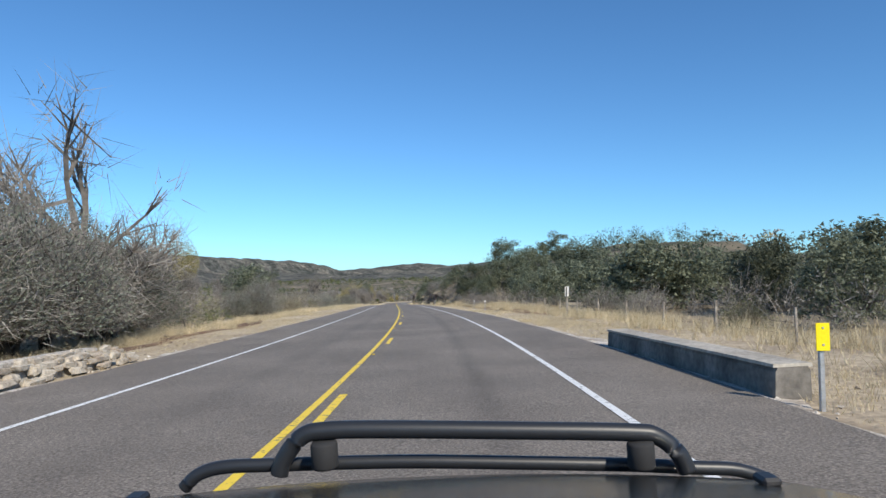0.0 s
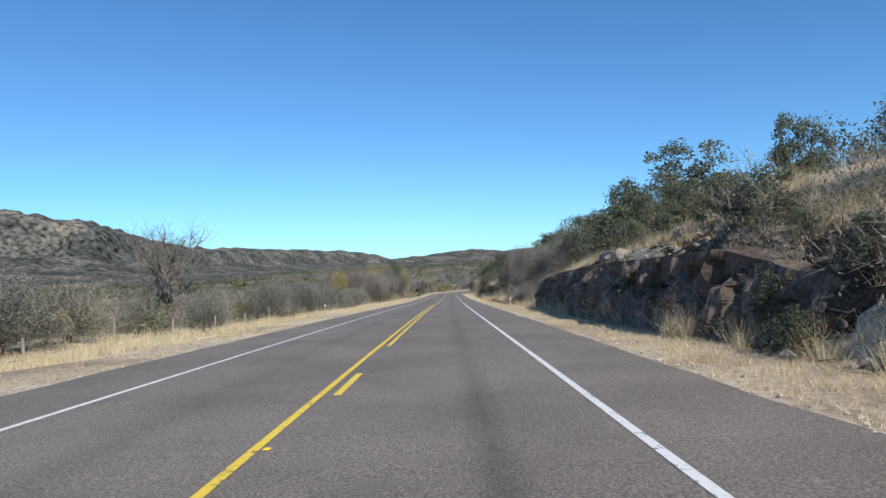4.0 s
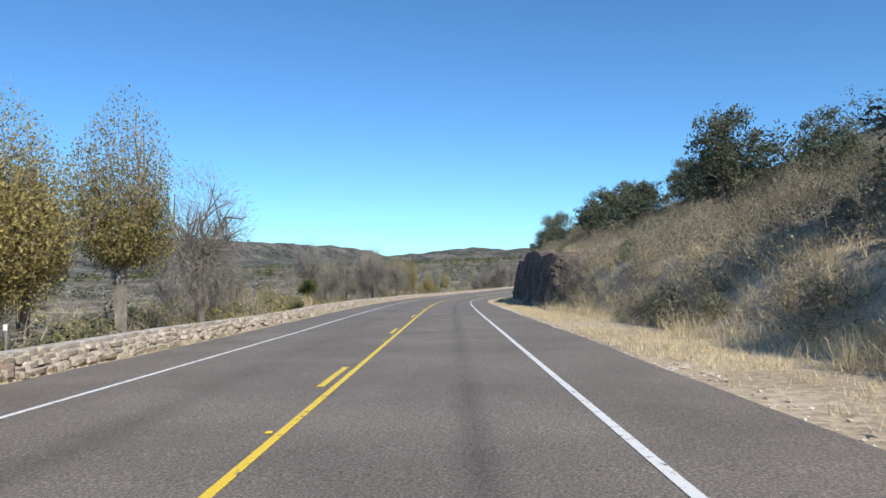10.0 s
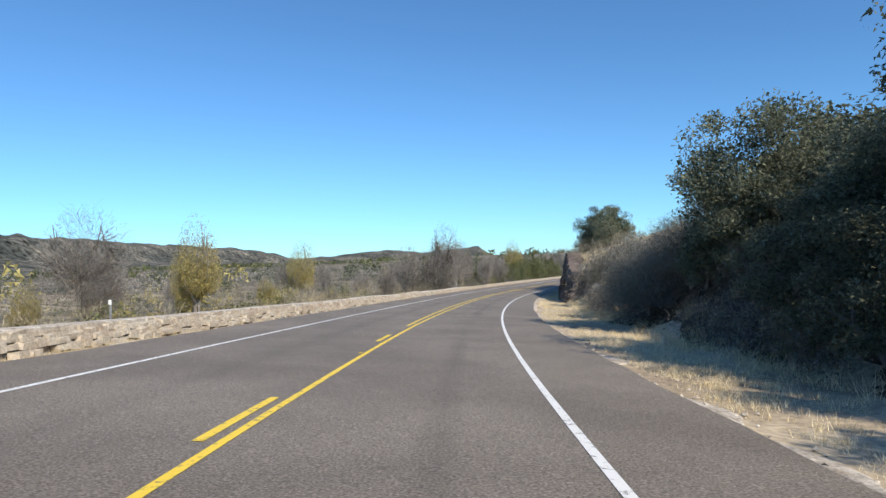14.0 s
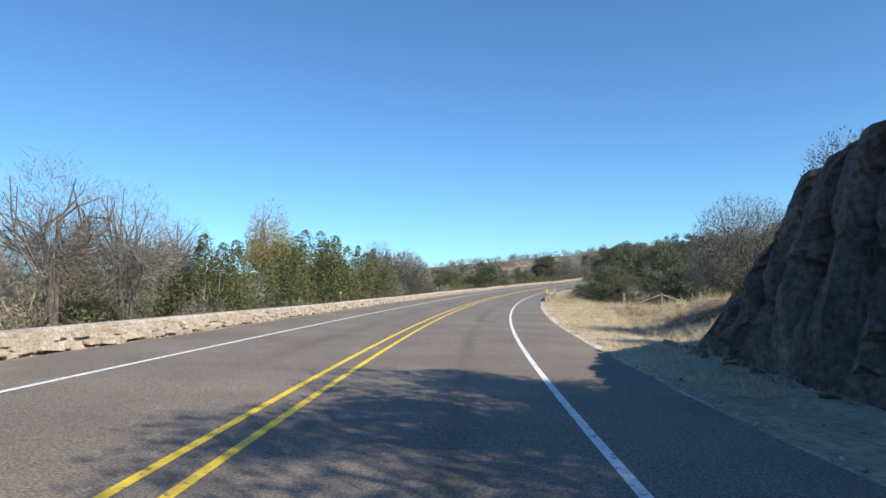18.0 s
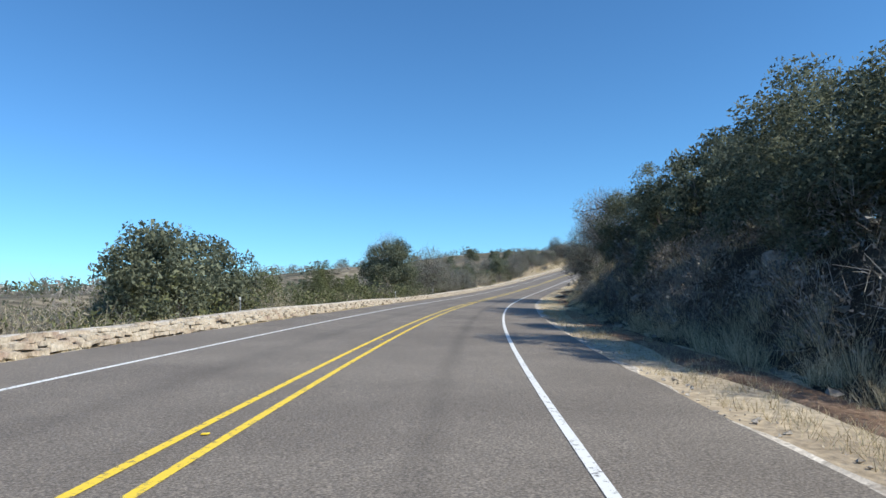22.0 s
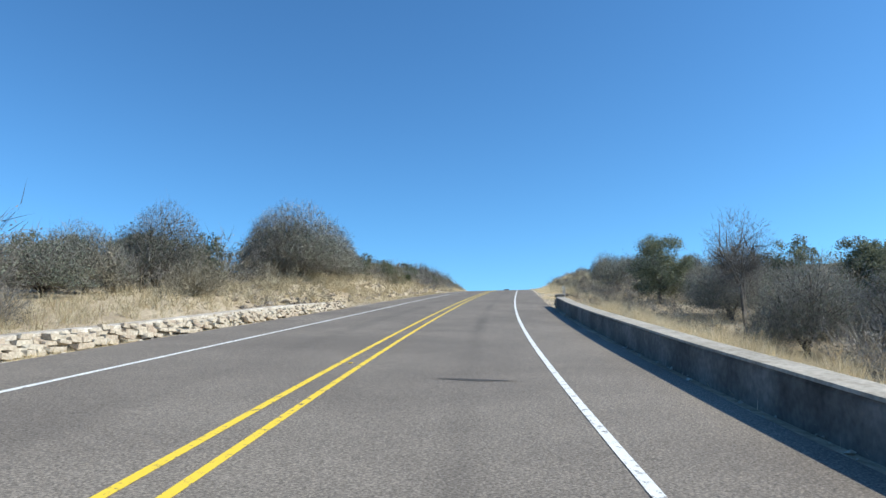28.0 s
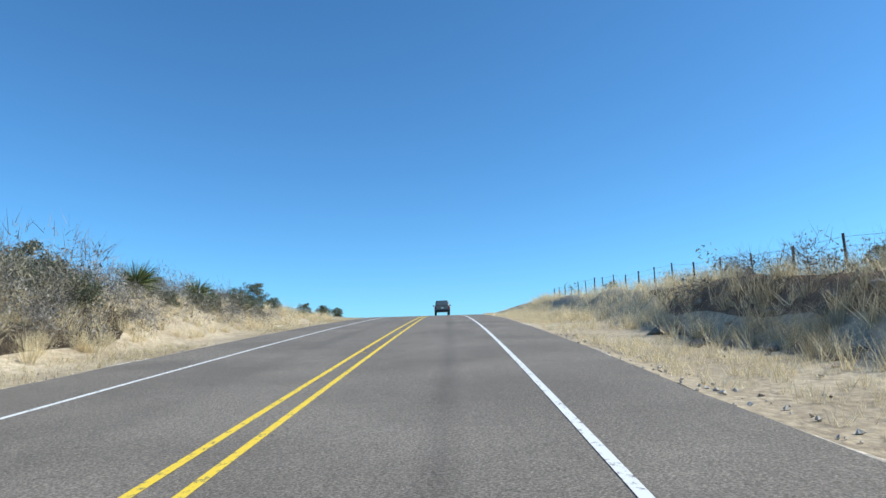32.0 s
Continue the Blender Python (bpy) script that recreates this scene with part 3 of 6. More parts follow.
# Dark patches: tree shade painted on the banks, over some real leaf litter.
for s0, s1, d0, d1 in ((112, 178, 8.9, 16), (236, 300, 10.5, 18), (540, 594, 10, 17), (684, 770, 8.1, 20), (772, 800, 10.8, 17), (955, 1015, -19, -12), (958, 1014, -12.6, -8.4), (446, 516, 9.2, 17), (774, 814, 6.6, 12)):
    dirt_shade_patch(s0, s1, d0, d1, int(s0 + d0), "dark leaf litter with shade painted into its colour", LITTER_SHADE, 0.30 if s0 == 684 else 0.11)

# ---- road ----
road = thing("road", "two-lane grey-brown asphalt highway with worn wheel tracks", "road",
             strip("road", -120, 1300, 2.0, np.linspace(-5.75, 5.75, 13), 0.0, ASPHALT, wob=0.06, uv=True), kind="structure")


def line(name, d, s0, s1, width, material, label):
    part(name, strip(name, s0, s1, 2.0, (d - width / 2, d + width / 2), 0.007, material), road, label)


line("edge_line", 3.66, -110, 1290, 0.115, WHITE_PAINT, "solid white edge line")
line("edge_line", -3.66, -110, 1290, 0.115, WHITE_PAINT, "solid white edge line")
line("centre_line", -0.13, -110, 214, 0.105, YELLOW_PAINT, "solid yellow centre line")
line("centre_line", 0.13, 150, 478, 0.105, YELLOW_PAINT, "solid yellow centre line")
for side, apart in ((-1, 0.185), (1, 0.24)):
    n_s = np.arange(478, 500.1, 2.0)
    line("centre_line", apart * side, 496, 1290, 0.105, YELLOW_PAINT, "solid yellow centre line")
    me = mesh_of("centre_line", np.stack([place(n_s, side * np.interp(n_s, (478, 498), (0.13, apart)) - 0.052, 0.009, False),
                                         place(n_s, side * np.interp(n_s, (478, 498), (0.13, apart)) + 0.052, 0.009, False)], 1).reshape(-1, 3),
                 grid_faces(len(n_s), 2)[:, ::-1], YELLOW_PAINT)
    part("centre_line", me, road)
for k in range(-30, 38):
    s = 299.8 + 12.19 * k
    d = 0.13 if s < 146 else -0.11
    if 150 < s < 216 or s > 474:
        continue
    v = np.stack([place(np.linspace(s, s + 2.6, 3), d - 0.06, 0.008, False), place(np.linspace(s, s + 2.6, 3), d + 0.06, 0.008, False)], 1).reshape(-1, 3)
    part("dash", mesh_of("dash", v, grid_faces(3, 2)[:, ::-1], YELLOW_PAINT), road)
marker_me = box_mesh("reflector", 0.075, 0.07, 0.014, YELLOW_PAINT, 0.006)
for k in range(-30, 70):
    s = 296.5 + 12.19 * k
    part("reflector", marker_me, road, "", Matrix.Translation(place(s, 0.0, 0.006, False)) @ pose(0, 0, 0, 0, 0, -heading(s)))
# dark patches of old sealing
for s, d, w, l in ((938, 3.0, 0.3, 0.2), (922, 2.7, 0.45, 0.12), (880, 2.3, 0.5, 0.12), (960, 3.2, 0.5, 0.1), (452, 1.0, 0.3, 0.2), (604, 2.6, 0.4, 0.2)):
    n = 9
    t = np.linspace(0, 2 * math.pi, n, endpoint=False)
    v = place(s + l * np.sin(t) * (1 + 0.3 * np.sin(3 * t + s)), d + w * np.cos(t) * (1 + 0.3 * np.cos(2 * t + s)), 0.004, False)
    part("tar_patch", mesh_of("tar_patch", v, [tuple(range(n))], surface("tar", [(0.3, (0.055, 0.05, 0.046)), (0.7, (0.10, 0.09, 0.08))], 3, (30, 0.3), 0.7, 0.2, 30) if s == 938 else bpy.data.materials["tar"]), road)


# ---- rock cuts ----
def rock_cut(s0, s1, top_scale, seed, relief):
    """A blasted rock face in rough columns against the bank."""
    s = np.arange(s0, s1, 0.22)
    n = 30
    u = np.linspace(0, 1, n)
    S, U = np.meshgrid(s, u, indexing="ij")
    foot, h, w = (np.interp(S, BANK_S, v) for v in (BANK_FOOT, BANK_H, BANK_W))
    end = np.clip(np.minimum(S - s0, s1 - S) / 7, 0, 1)
    rs = np.random.RandomState(seed)
    count = int((s1 - s0) * 6)
    cells_s, cells_u = rs.uniform(s0, s1, count), rs.uniform(0, 1, count)
    cells_o = rs.uniform(-0.5, 0.45, count)
    apart = np.sqrt(((S[..., None] + 0.5 * U[..., None] + 0.25 * waves(S, U * 5, 0.8, seed + 5)[..., None] - cells_s) / 0.8) ** 2 + ((U[..., None] - cells_u) / 0.5) ** 2)
    near = np.argmin(apart, -1)
    two = np.partition(apart, 1, -1)[..., :2]
    out = relief * (cells_o[near] - 0.55 * np.clip(1 - (two[..., 1] - two[..., 0]) / 0.22, 0, 1) + 0.12 * waves(S, U * 6, 0.5, seed)) + 0.35 * waves(S, U * 2, 2.8, seed + 1)
    top = h * top_scale * (1 + 0.10 * waves(S, S * 0, 3.0, seed + 2)) + 0.15
    d = foot - 0.5 - out * end * (0.25 + U * (1 - U) * 2.6) + U * w * (0.35 if s0 < 300 else 0.6) + (1 - end) * 2.0
    d[:, -1] += 1.8
    v = place(S, d, np.where(U < 0.02, -0.4, U * top - (1 - end) * 1.5), False)
    return mesh_of("rock_cut", v.reshape(-1, 3), grid_faces(len(s), n)[:, ::-1], CUT_ROCK)


for s0, s1, seed, relief in ((371, 456, 41, 0.55), (512, 601, 42, 0.8), (142, 191, 43, 0.75), (257, 276, 44, 0.75)):
    thing("rock_cut", "shaded brown rock face cut beside the road", "rock face", rock_cut(s0, s1, 1.0 if s0 > 300 else 0.85, seed, relief), kind="structure")


def boulder(name, seed, material=ROCK):
    bm = bmesh.new()
    bmesh.ops.create_icosphere(bm, subdivisions=2, radius=0.5)
    for v in bm.verts:
        p = v.co.normalized()
        k = 0.42 + 0.13 * noise.noise(p * 1.7 + Vector((seed * 3.1, 0, 0))) + 0.05 * noise.noise(p * 5 + Vector((0, seed, 0)))
        v.co = Vector((p.x * k * 1.15, p.y * k, max(p.z, -0.55) * k * 0.75))
    me = bpy.data.meshes.new(name)
    bm.to_mesh(me)
    bm.free()
    me.materials.append(material)
    return me


ROCKS = [boulder("rock", i) for i in range(5)]
rg = np.random.RandomState(7)


def scatter_rocks(s0, s1, d0, d1, count, size):
    for _ in range(count):
        s, d, k = rg.uniform(s0, s1), rg.uniform(d0, d1), size * rg.uniform(0.5, 1.6)
        m = Matrix.Translation(place(s, d, 0.05 * k)) @ pose(0, 0, 0, rg.uniform(-20, 20), rg.uniform(-20, 20), rg.uniform(0, 360)) @ Matrix.Diagonal((k, k, k, 1))
        thing("rock", "rough grey-brown rock lying on the bank", "rock", ROCKS[rg.randint(5)], "rocks on the bank", m=m)


scatter_rocks(138, 169, 9.5, 14, 16, 0.9)
scatter_rocks(259, 305, 9.5, 14, 9, 0.9)
scatter_rocks(362, 384, 9.5, 13, 12, 0.9)
scatter_rocks(895, 975, -13, -8.8, 30, 0.42)
scatter_rocks(706, 761, 9.5, 13, 12, 0.7)
for s, d, k in ((683, 10.6, 2.6), (685.5, 11.8, 2.2), (693, 10.2, 1.8), (680, 11.5, 1.5)):
    thing("rock", "large dark boulder standing in the dry grass", "rock", ROCKS[int(s) % 5], "rocks on the bank", m=Matrix.Translation(place(s, d, 0.25 * k)) @ pose(0, 0, 0, 8, -6, s * 40) @ Matrix.Diagonal((k, k, k * 1.1, 1)))


# small loose stones, too many to count
def small_stones(s0, s1, d0, d1, count, size, material, seed):
    r = np.random.RandomState(seed)
    s, d = r.uniform(s0, s1, count), r.uniform(d0, d1, count)
    k = size * (r.uniform(0.3, 1.0, count) ** 2 + 0.2)
    octa = np.array([(1, 0, 0), (0, 1, 0), (-1, 0, 0), (0, -1, 0), (0, 0, 0.75), (0, 0, -0.6)], float)
    v = place(s, d, 0.02)[:, None] + (octa + r.normal(size=(count, 6, 3)) * 0.28) * k[:, None, None]
    f = np.array([(0, 1, 4), (1, 2, 4), (2, 3, 4), (3, 0, 4), (1, 0, 5), (2, 1, 5), (3, 2, 5), (0, 3, 5)])
    me = mesh_of("loose_stones", v.reshape(-1, 3), (f[None] + 6 * np.arange(count)[:, None, None]).reshape(-1, 3), material)
    tagged(new("loose_stones", me), "loose stones scattered over the verge", "stones", kind="stuff")


for n, (s0, s1, d0, d1, count, size) in enumerate(((120, 170, 8.4, 13, 900, 0.22), (262, 300, 8.5, 12, 250, 0.2), (900, 1000, -13, -8.2, 1600, 0.2), (688, 745, 8.4, 12, 400, 0.2), (370, 440, 8.4, 10, 500, 0.2), (520, 595, 8.2, 10, 500, 0.2), (900, 1010, 8.6, 12, 500, 0.25), (366, 446, 9.6, 11.6, 700, 0.22))):
    small_stones(s0, s1, d0, d1, count, size, ROCK, 400 + n)
for n, side in enumerate((1, -1)):
    small_stones(-10, 1010, 5.72 * side, 6.5 * side, 6500, 0.045, GRAVEL, 410 + n)
    small_stones(-10, 1010, 6.2 * side, 8.6 * side, 1500, 0.045, ROCK, 412 + n)


# ---- low rubble wall on the outer side ----
def stone_mesh(seed, worn=True):
    bm = bmesh.new()
    if worn:
        bmesh.ops.create_cube(bm, size=1)
        bmesh.ops.bevel(bm, geom=bm.edges[:], offset=0.2, segments=1, affect="EDGES")
    else:
        bmesh.ops.create_cube(bm, size=1)
    r = random.Random(seed)
    for v in bm.verts:
        v.co += Vector((r.uniform(-0.12, 0.12), r.uniform(-0.12, 0.12), r.uniform(-0.12, 0.12)))
    me = bpy.data.meshes.new("stone")
    bm.to_mesh(me)
    bm.free()
    me.materials.append(STONE)
    return me


STONES = [stone_mesh(i) for i in range(8)]
PLAIN_STONES = [stone_mesh(i + 20, False) for i in range(8)]


def rubble_wall(s0, s1, near0, near1, height=0.45):
    """Core of mortar with rough stones on its road side and top; those between near0 and near1 are pieces of their own."""
    ss = np.arange(s0, s1 + 0.1, 2.0)
    prof = ((-6.3, -0.3), (-6.5, height - 0.08), (-6.62, height), (-7.15, height + 0.02), (-7.3, height - 0.1), (-7.4, -1.2))
    v = np.stack([place(ss, d, h + 0.05 * waves(ss, ss * 0, 5, 9) * (h > 0), False) for d, h in prof], 1).reshape(-1, 3)
    wall = thing("rubble_wall", "low rubble stone wall along the road's outer edge", "stone wall", mesh_of("rubble_wall", v, [tuple(q) for q in grid_faces(len(ss), len(prof)).tolist()] + [tuple(reversed(range(6))), tuple(range(len(v) - 6, len(v)))], MORTAR), kind="structure")
    rest_v, rest_f, count = [], [], 0
    cope = ((-6.6, height), (-6.6, height + 0.07), (-6.64, height + 0.09), (-6.98, height + 0.09), (-7.0, height))
    v = np.stack([place(ss, d, h + 0.05 * waves(ss, ss * 0, 5, 9), False) for d, h in cope], 1).reshape(-1, 3)
    part("coping", mesh_of("coping", v, grid_faces(len(ss), len(cope)), GRAVEL), wall, "pale worn mortar coping")
    for row, (d, h, size) in enumerate(((-6.26, 0.02, 0.36), (-6.36, height * 0.40, 0.30), (-6.46, height * 0.72, 0.30), (-6.62, height * 0.92, 0.32))):
        s = s0 + 0.1 * row
        while s < s1:
            l = size * rg.uniform(0.7, 1.7)
            if rg.uniform() < 0.88:
                m = Matrix.Translation(place(s + l / 2, d + rg.uniform(-0.05, 0.05), h + rg.uniform(-0.05, 0.05), False)) @ pose(0, 0, 0, rg.uniform(-5, 5), rg.uniform(-9, 9), -heading(s) + rg.uniform(-4, 4)) @ Matrix.Diagonal((0.17 * rg.uniform(0.7, 1.3), l, 0.40 * height * rg.uniform(0.75, 1.25), 1))
                me = STONES[rg.randint(8)]
                if near0 < s < near1 and count < 290:
                    part("stone", me, wall, "", m)
                    count += 1
                else:
                    k = len(rest_v)
                    me = PLAIN_STONES[rg.randint(8)]
                    rest_v += [m @ q.co for q in me.vertices]
                    rest_f += [tuple(k + i for i in p.vertices) for p in me.polygons]
            s += l + 0.02
    if rest_v:
        rest = part("stones", mesh_of("stones", rest_v, rest_f, STONE), wall, "rough pale and reddish wall stones")
        rest["kind"] = "stuff"


rubble_wall(310, 522, 326, 360, 0.36)
rubble_wall(522, 907, 640, 674, 0.27)
rubble_wall(-20, 17, 0, 17, 0.35)


# ---- concrete parapets ----
def parapet(s0, s1, d, height, pillars):
    ss = np.linspace(s0, s1, max(6, int((s1 - s0) / 1.5)))
    w = 0.46
    prof = ((d - 0.02, -0.3), (d, height - 0.06), (d + 0.03, height), (d + w - 0.04, height + 0.01), (d + w, height - 0.05), (d + w + 0.03, -1.6))
    v = np.stack([place(ss, q, h + 0.012 * waves(ss, ss * 0, 2, 3), False) for q, h in prof], 1).reshape(-1, 3)
    n = len(prof)
    f = [tuple(q) for q in grid_faces(len(ss), n)[:, ::-1].tolist()] + [tuple(range(n)), tuple(reversed(range(len(v) - n, len(v))))]
    wall = thing("parapet_wall", "weathered concrete bridge parapet beside the road, darkened as in shade", "parapet wall", mesh_of("parapet_wall", v, f, SHADED_CONCRETE))
    # The coping's pale colour holds the sun on the wall's top.
    cap = ((d - 0.03, height), (d - 0.03, height + 0.045), (d + w + 0.02, height + 0.05), (d + w + 0.02, height))
    v = np.stack([place(ss, q, h + 0.012 * waves(ss, ss * 0, 2, 3), False) for q, h in cap], 1).reshape(-1, 3)
    part("coping", mesh_of("coping", v, [tuple(q) for q in grid_faces(len(ss), 4)[:, ::-1].tolist()] + [(0, 1, 2, 3), tuple(reversed(range(len(v) - 4, len(v))))], SUNLIT_CONCRETE), wall, "concrete coping coloured pale as if sunlit")
    for s in pillars:
        m0 = Matrix.Translation(place(s, d + 0.22, -0.3, False)) @ pose(0, 0, 0, 0, 0, -heading(s))
        pil = part("end_pillar", box_mesh("end_pillar", 0.46, 0.55, height + 0.40, MORTAR, 0.05), wall, "rubble-faced end pillar", m0)
        for k in range(6):
            m1 = pose(-0.22 if k % 2 else 0.2, -0.30, 0.32 + 0.16 * (k // 2)) @ Matrix.Diagonal((0.24, 0.12, 0.15, 1))
            part("stone", STONES[k], pil, "", m1)
        part("cap_stone", box_mesh("cap_stone", 0.54, 0.62, 0.12, SHADED_CONCRETE, 0.03), pil, "", pose(0, 0, height + 0.38))
    return wall


parapet(8.6, 16.8, 5.93, 0.35, ())
parapet(644.5, 668.5, 6.1, 0.54, (644.3,))
parapet(826, 908.8, 6.08, 0.53, (909.0,))


# ---- signs and posts ----
def object_marker(s, d, name="object_marker", height=1.55, yellow=True):
    root = thing(name, "yellow rectangular object marker sign on a steel post", "road sign", m=Matrix.Translation(place(s, d)) @ pose(0, 0, 0, 0, 0, -heading(s)))
    part("post", box_mesh("post", 0.06, 0.05, height + 0.17, WOOD if d < 0 else GALV, 0.008, -0.2), root, "pale post")
    part("panel", box_mesh("panel", 0.165, 0.012, 0.33, YELLOW_SIGN, 0.004, height - 0.31), root, "yellow reflective panel", pose(0, -0.05, 0))
    for z in (height - 0.25, height - 0.05):
        part("bolt", box_mesh("bolt", 0.025, 0.012, 0.025, GALV, 0.004), root, "", pose(0, -0.06, z))
    return root


object_marker(7.9, 6.12, height=1.03)
object_marker(300.5, 8.2, height=1.15)
object_marker(308.5, -6.1, height=1.16)
object_marker(643.7, 6.3, height=1.32)


def delineator(s, d, height=1.0, double=False):
    root = thing("delineator_post", "thin steel delineator post with a white reflector", "post", m=Matrix.Translation(place(s, d)) @ pose(0, 0, 0, 0, 0, -heading(s)), group="roadside delineators")
    part("post", box_mesh("post", 0.05, 0.03, height + 0.2, GALV, 0.006, -0.2), root)
    part("reflector", box_mesh("reflector", 0.09, 0.012, 0.13, WHITE_SIGN, 0.004, height - 0.14), root, "white reflector", pose(0, -0.025, 0))
    if double:
        part("second_post", box_mesh("second_post", 0.05, 0.03, height + 0.1, GALV, 0.006, -0.2), root, "", pose(0.09, 0.02, 0))


for s, d in ((50, 6.4), (111.6, 6.3), (66, 7.4), (118, -7.3), (180, 6.4), (180, -7.2), (340, -7.5), (386, -7.5), (434, -7.5), (470, -7.5), (548, -7.6), (584, -7.6), (616, -7.6), (655, -7.6), (680, -7.6), (720, -7.6), (755, -7.6), (774, -7.6), (800, -7.6), (845, -7.5), (870, -7.5)):
    delineator(s, d)
delineator(669.2, 6.4, 1.15, True)
delineator(910.2, 6.6, 1.3, True)
delineator(825, 6.5, 1.1)

sign = thing("road_sign", "small white road sign seen edge-on on a wooden frame", "road sign", m=Matrix.Translation(place(37, 9.5)) @ pose(0, 0, 0, 0, 0, -heading(37) + 65))
part("post", box_mesh("post", 0.09, 0.09, 1.9, WOOD, 0.01, -0.2), sign)
part("panel", box_mesh("panel", 0.46, 0.02, 0.55, WHITE_SIGN, 0.004, 1.15), sign, "white metal panel", pose(0, -0.06, 0))
part("panel", box_mesh("panel", 0.46, 0.02, 0.55, WHITE_SIGN, 0.004, 1.15), sign, "white metal panel", pose(0, 0.06, 0))


# ---- fences ----
def cylinder(name, p, q, r, material, sides=7, r2=None):
    V, Fc = tubes([[(Vector(p), r), ((Vector(p) + Vector(q)) / 2, (r + (r2 or r)) / 2), (Vector(q), r2 or r)]], sides)
    return mesh_of(name, V, Fc, material)


def wire_fence(s0, s1, d0, d1, step, height, wires, material=WOOD, radius=0.055, label="barbed-wire fence with weathered posts on the bank"):
    n = max(2, int(round(abs(s1 - s0) / step)) + 1)
    ss, dd = np.linspace(s0, s1, n), np.linspace(d0, d1, n)
    root = thing("wire_fence", label, "fence", m=Matrix.Translation(place(s0, d0)))
    o = Vector(place(s0, d0))
    tops = []
    for s, d in zip(ss, dd):
        b = Vector(place(s, d, -0.15)) - o
        lean = Vector((rg.uniform(-0.06, 0.06), rg.uniform(-0.06, 0.06), height * rg.uniform(0.88, 1.12) + 0.15))
        part("post", cylinder("post", b, b + lean, radius * rg.uniform(0.7, 1.2), material, 6), root)
        tops.append((b, lean))
    for k in range(wires):
        f = 0.35 + 0.58 * k / max(1, wires - 1)
        V, Fc = tubes([[(b + lean * f, 0.006) for b, lean in tops]], 3)
        part("wire", mesh_of("wire", V, Fc, RUST), root)
    return root


wire_fence(936, 1062, 14.8, 14.8, 3.2, 1.3, 4, RUST, 0.05, "tall dark-posted wire fence on top of the grassy bank")
wire_fence(607, 656, 20, 17, 4.0, 1.3, 4)
wire_fence(18, 120, 11.5, 12.5, 5.0, 1.15, 3)
wire_fence(900, 975, -14.5, -14.0, 5.0, 1.2, 3, RUST, 0.045)
wire_fence(100, 300, -13.5, -11.5, 6.0, 1.15, 3)
wire_fence(316, 480, -11.5, -11, 6.0, 1.15, 3)


def braced_gate(s, d, width=2.4):
    """A fence end of pale posts with slanting braces."""
    m = Matrix.Translation(place(s, d)) @ pose(0, 0, 0, 0, 0, -heading(s))
    root = thing("fence_brace", "pale wooden fence corner with slanting brace poles", "fence", m=m)
    for x in (0, -width, -2 * width):
        part("post", cylinder("post", (x, 0, -0.2), (x, 0, 1.35), 0.09, WOOD, 8), root)
    part("brace", cylinder("brace", (-width, 0, 1.2), (-2 * width, 0, 0.15), 0.06, WOOD, 7), root)
    part("brace", cylinder("brace", (-width, 0, 1.2), (0, 0, 0.15), 0.06, WOOD, 7), root)
    part("rail", cylinder("rail", (-width, 0, 0.25), (0, 0, 0.6), 0.05, WOOD, 7), root)


braced_gate(311.5, -7.9)
braced_gate(629, 18.5, 3.0)


# ---- plants: a few kinds, each built once at a height of one metre ----
def grow(rng, start, way, length, radius, depth, paths, tips, spread=0.6, kids=3, upward=0.12):
    """Branching limbs as tapered paths; collects the tips of the last ones."""
    pts, p, w = [(start, radius)], start.copy(), way.normalized()
    n = 4
    for i in range(n):
        w = (w + Vector((rng.uniform(-1, 1), rng.uniform(-1, 1), rng.uniform(-0.6, 1) + upward)) * 0.22).normalized()
        p = p + w * length / n
        pts.append((p.copy(), radius * (1 - 0.5 * (i + 1) / n)))
        if depth > 0 and i >= 1 and rng.uniform() < 0.75:
            q = (w + Vector(rng.normal(size=3)) * spread).normalized()
            grow(rng, p.copy(), q, length * rng.uniform(0.5, 0.75), radius * 0.5, depth - 1, paths, tips, spread, kids, upward)
    paths.append(pts if depth > 1 else [pts[0], pts[2], pts[4]] if depth else [pts[0], (pts[-1][0], pts[-1][1] * 0.6)])
    if depth > 0:
        for _ in range(kids - 1):
            q = (w + Vector(rng.normal(size=3)) * spread * 0.8).normalized()
            grow(rng, p.copy(), q, length * rng.uniform(0.55, 0.8), radius * 0.5, depth - 1, paths, tips, spread, kids, upward)
    else:
        tips.append((p.copy(), w.copy()))
        tips.append(((p + start) / 2, w.copy()))


def clumps(rng, n, rx, rz, zc, low=-0.5):
    """Centres over a dome, uneven."""
    out = []
    while len(out) < n:
        v = rng.normal(size=3)
        v /= np.linalg.norm(v)
        if v[2] < low:
            continue
        k = rng.uniform(0.55, 1.0)
        out.append((v[0] * rx * k, v[1] * rx * k, zc + v[2] * rz * k))
    return np.array(out)


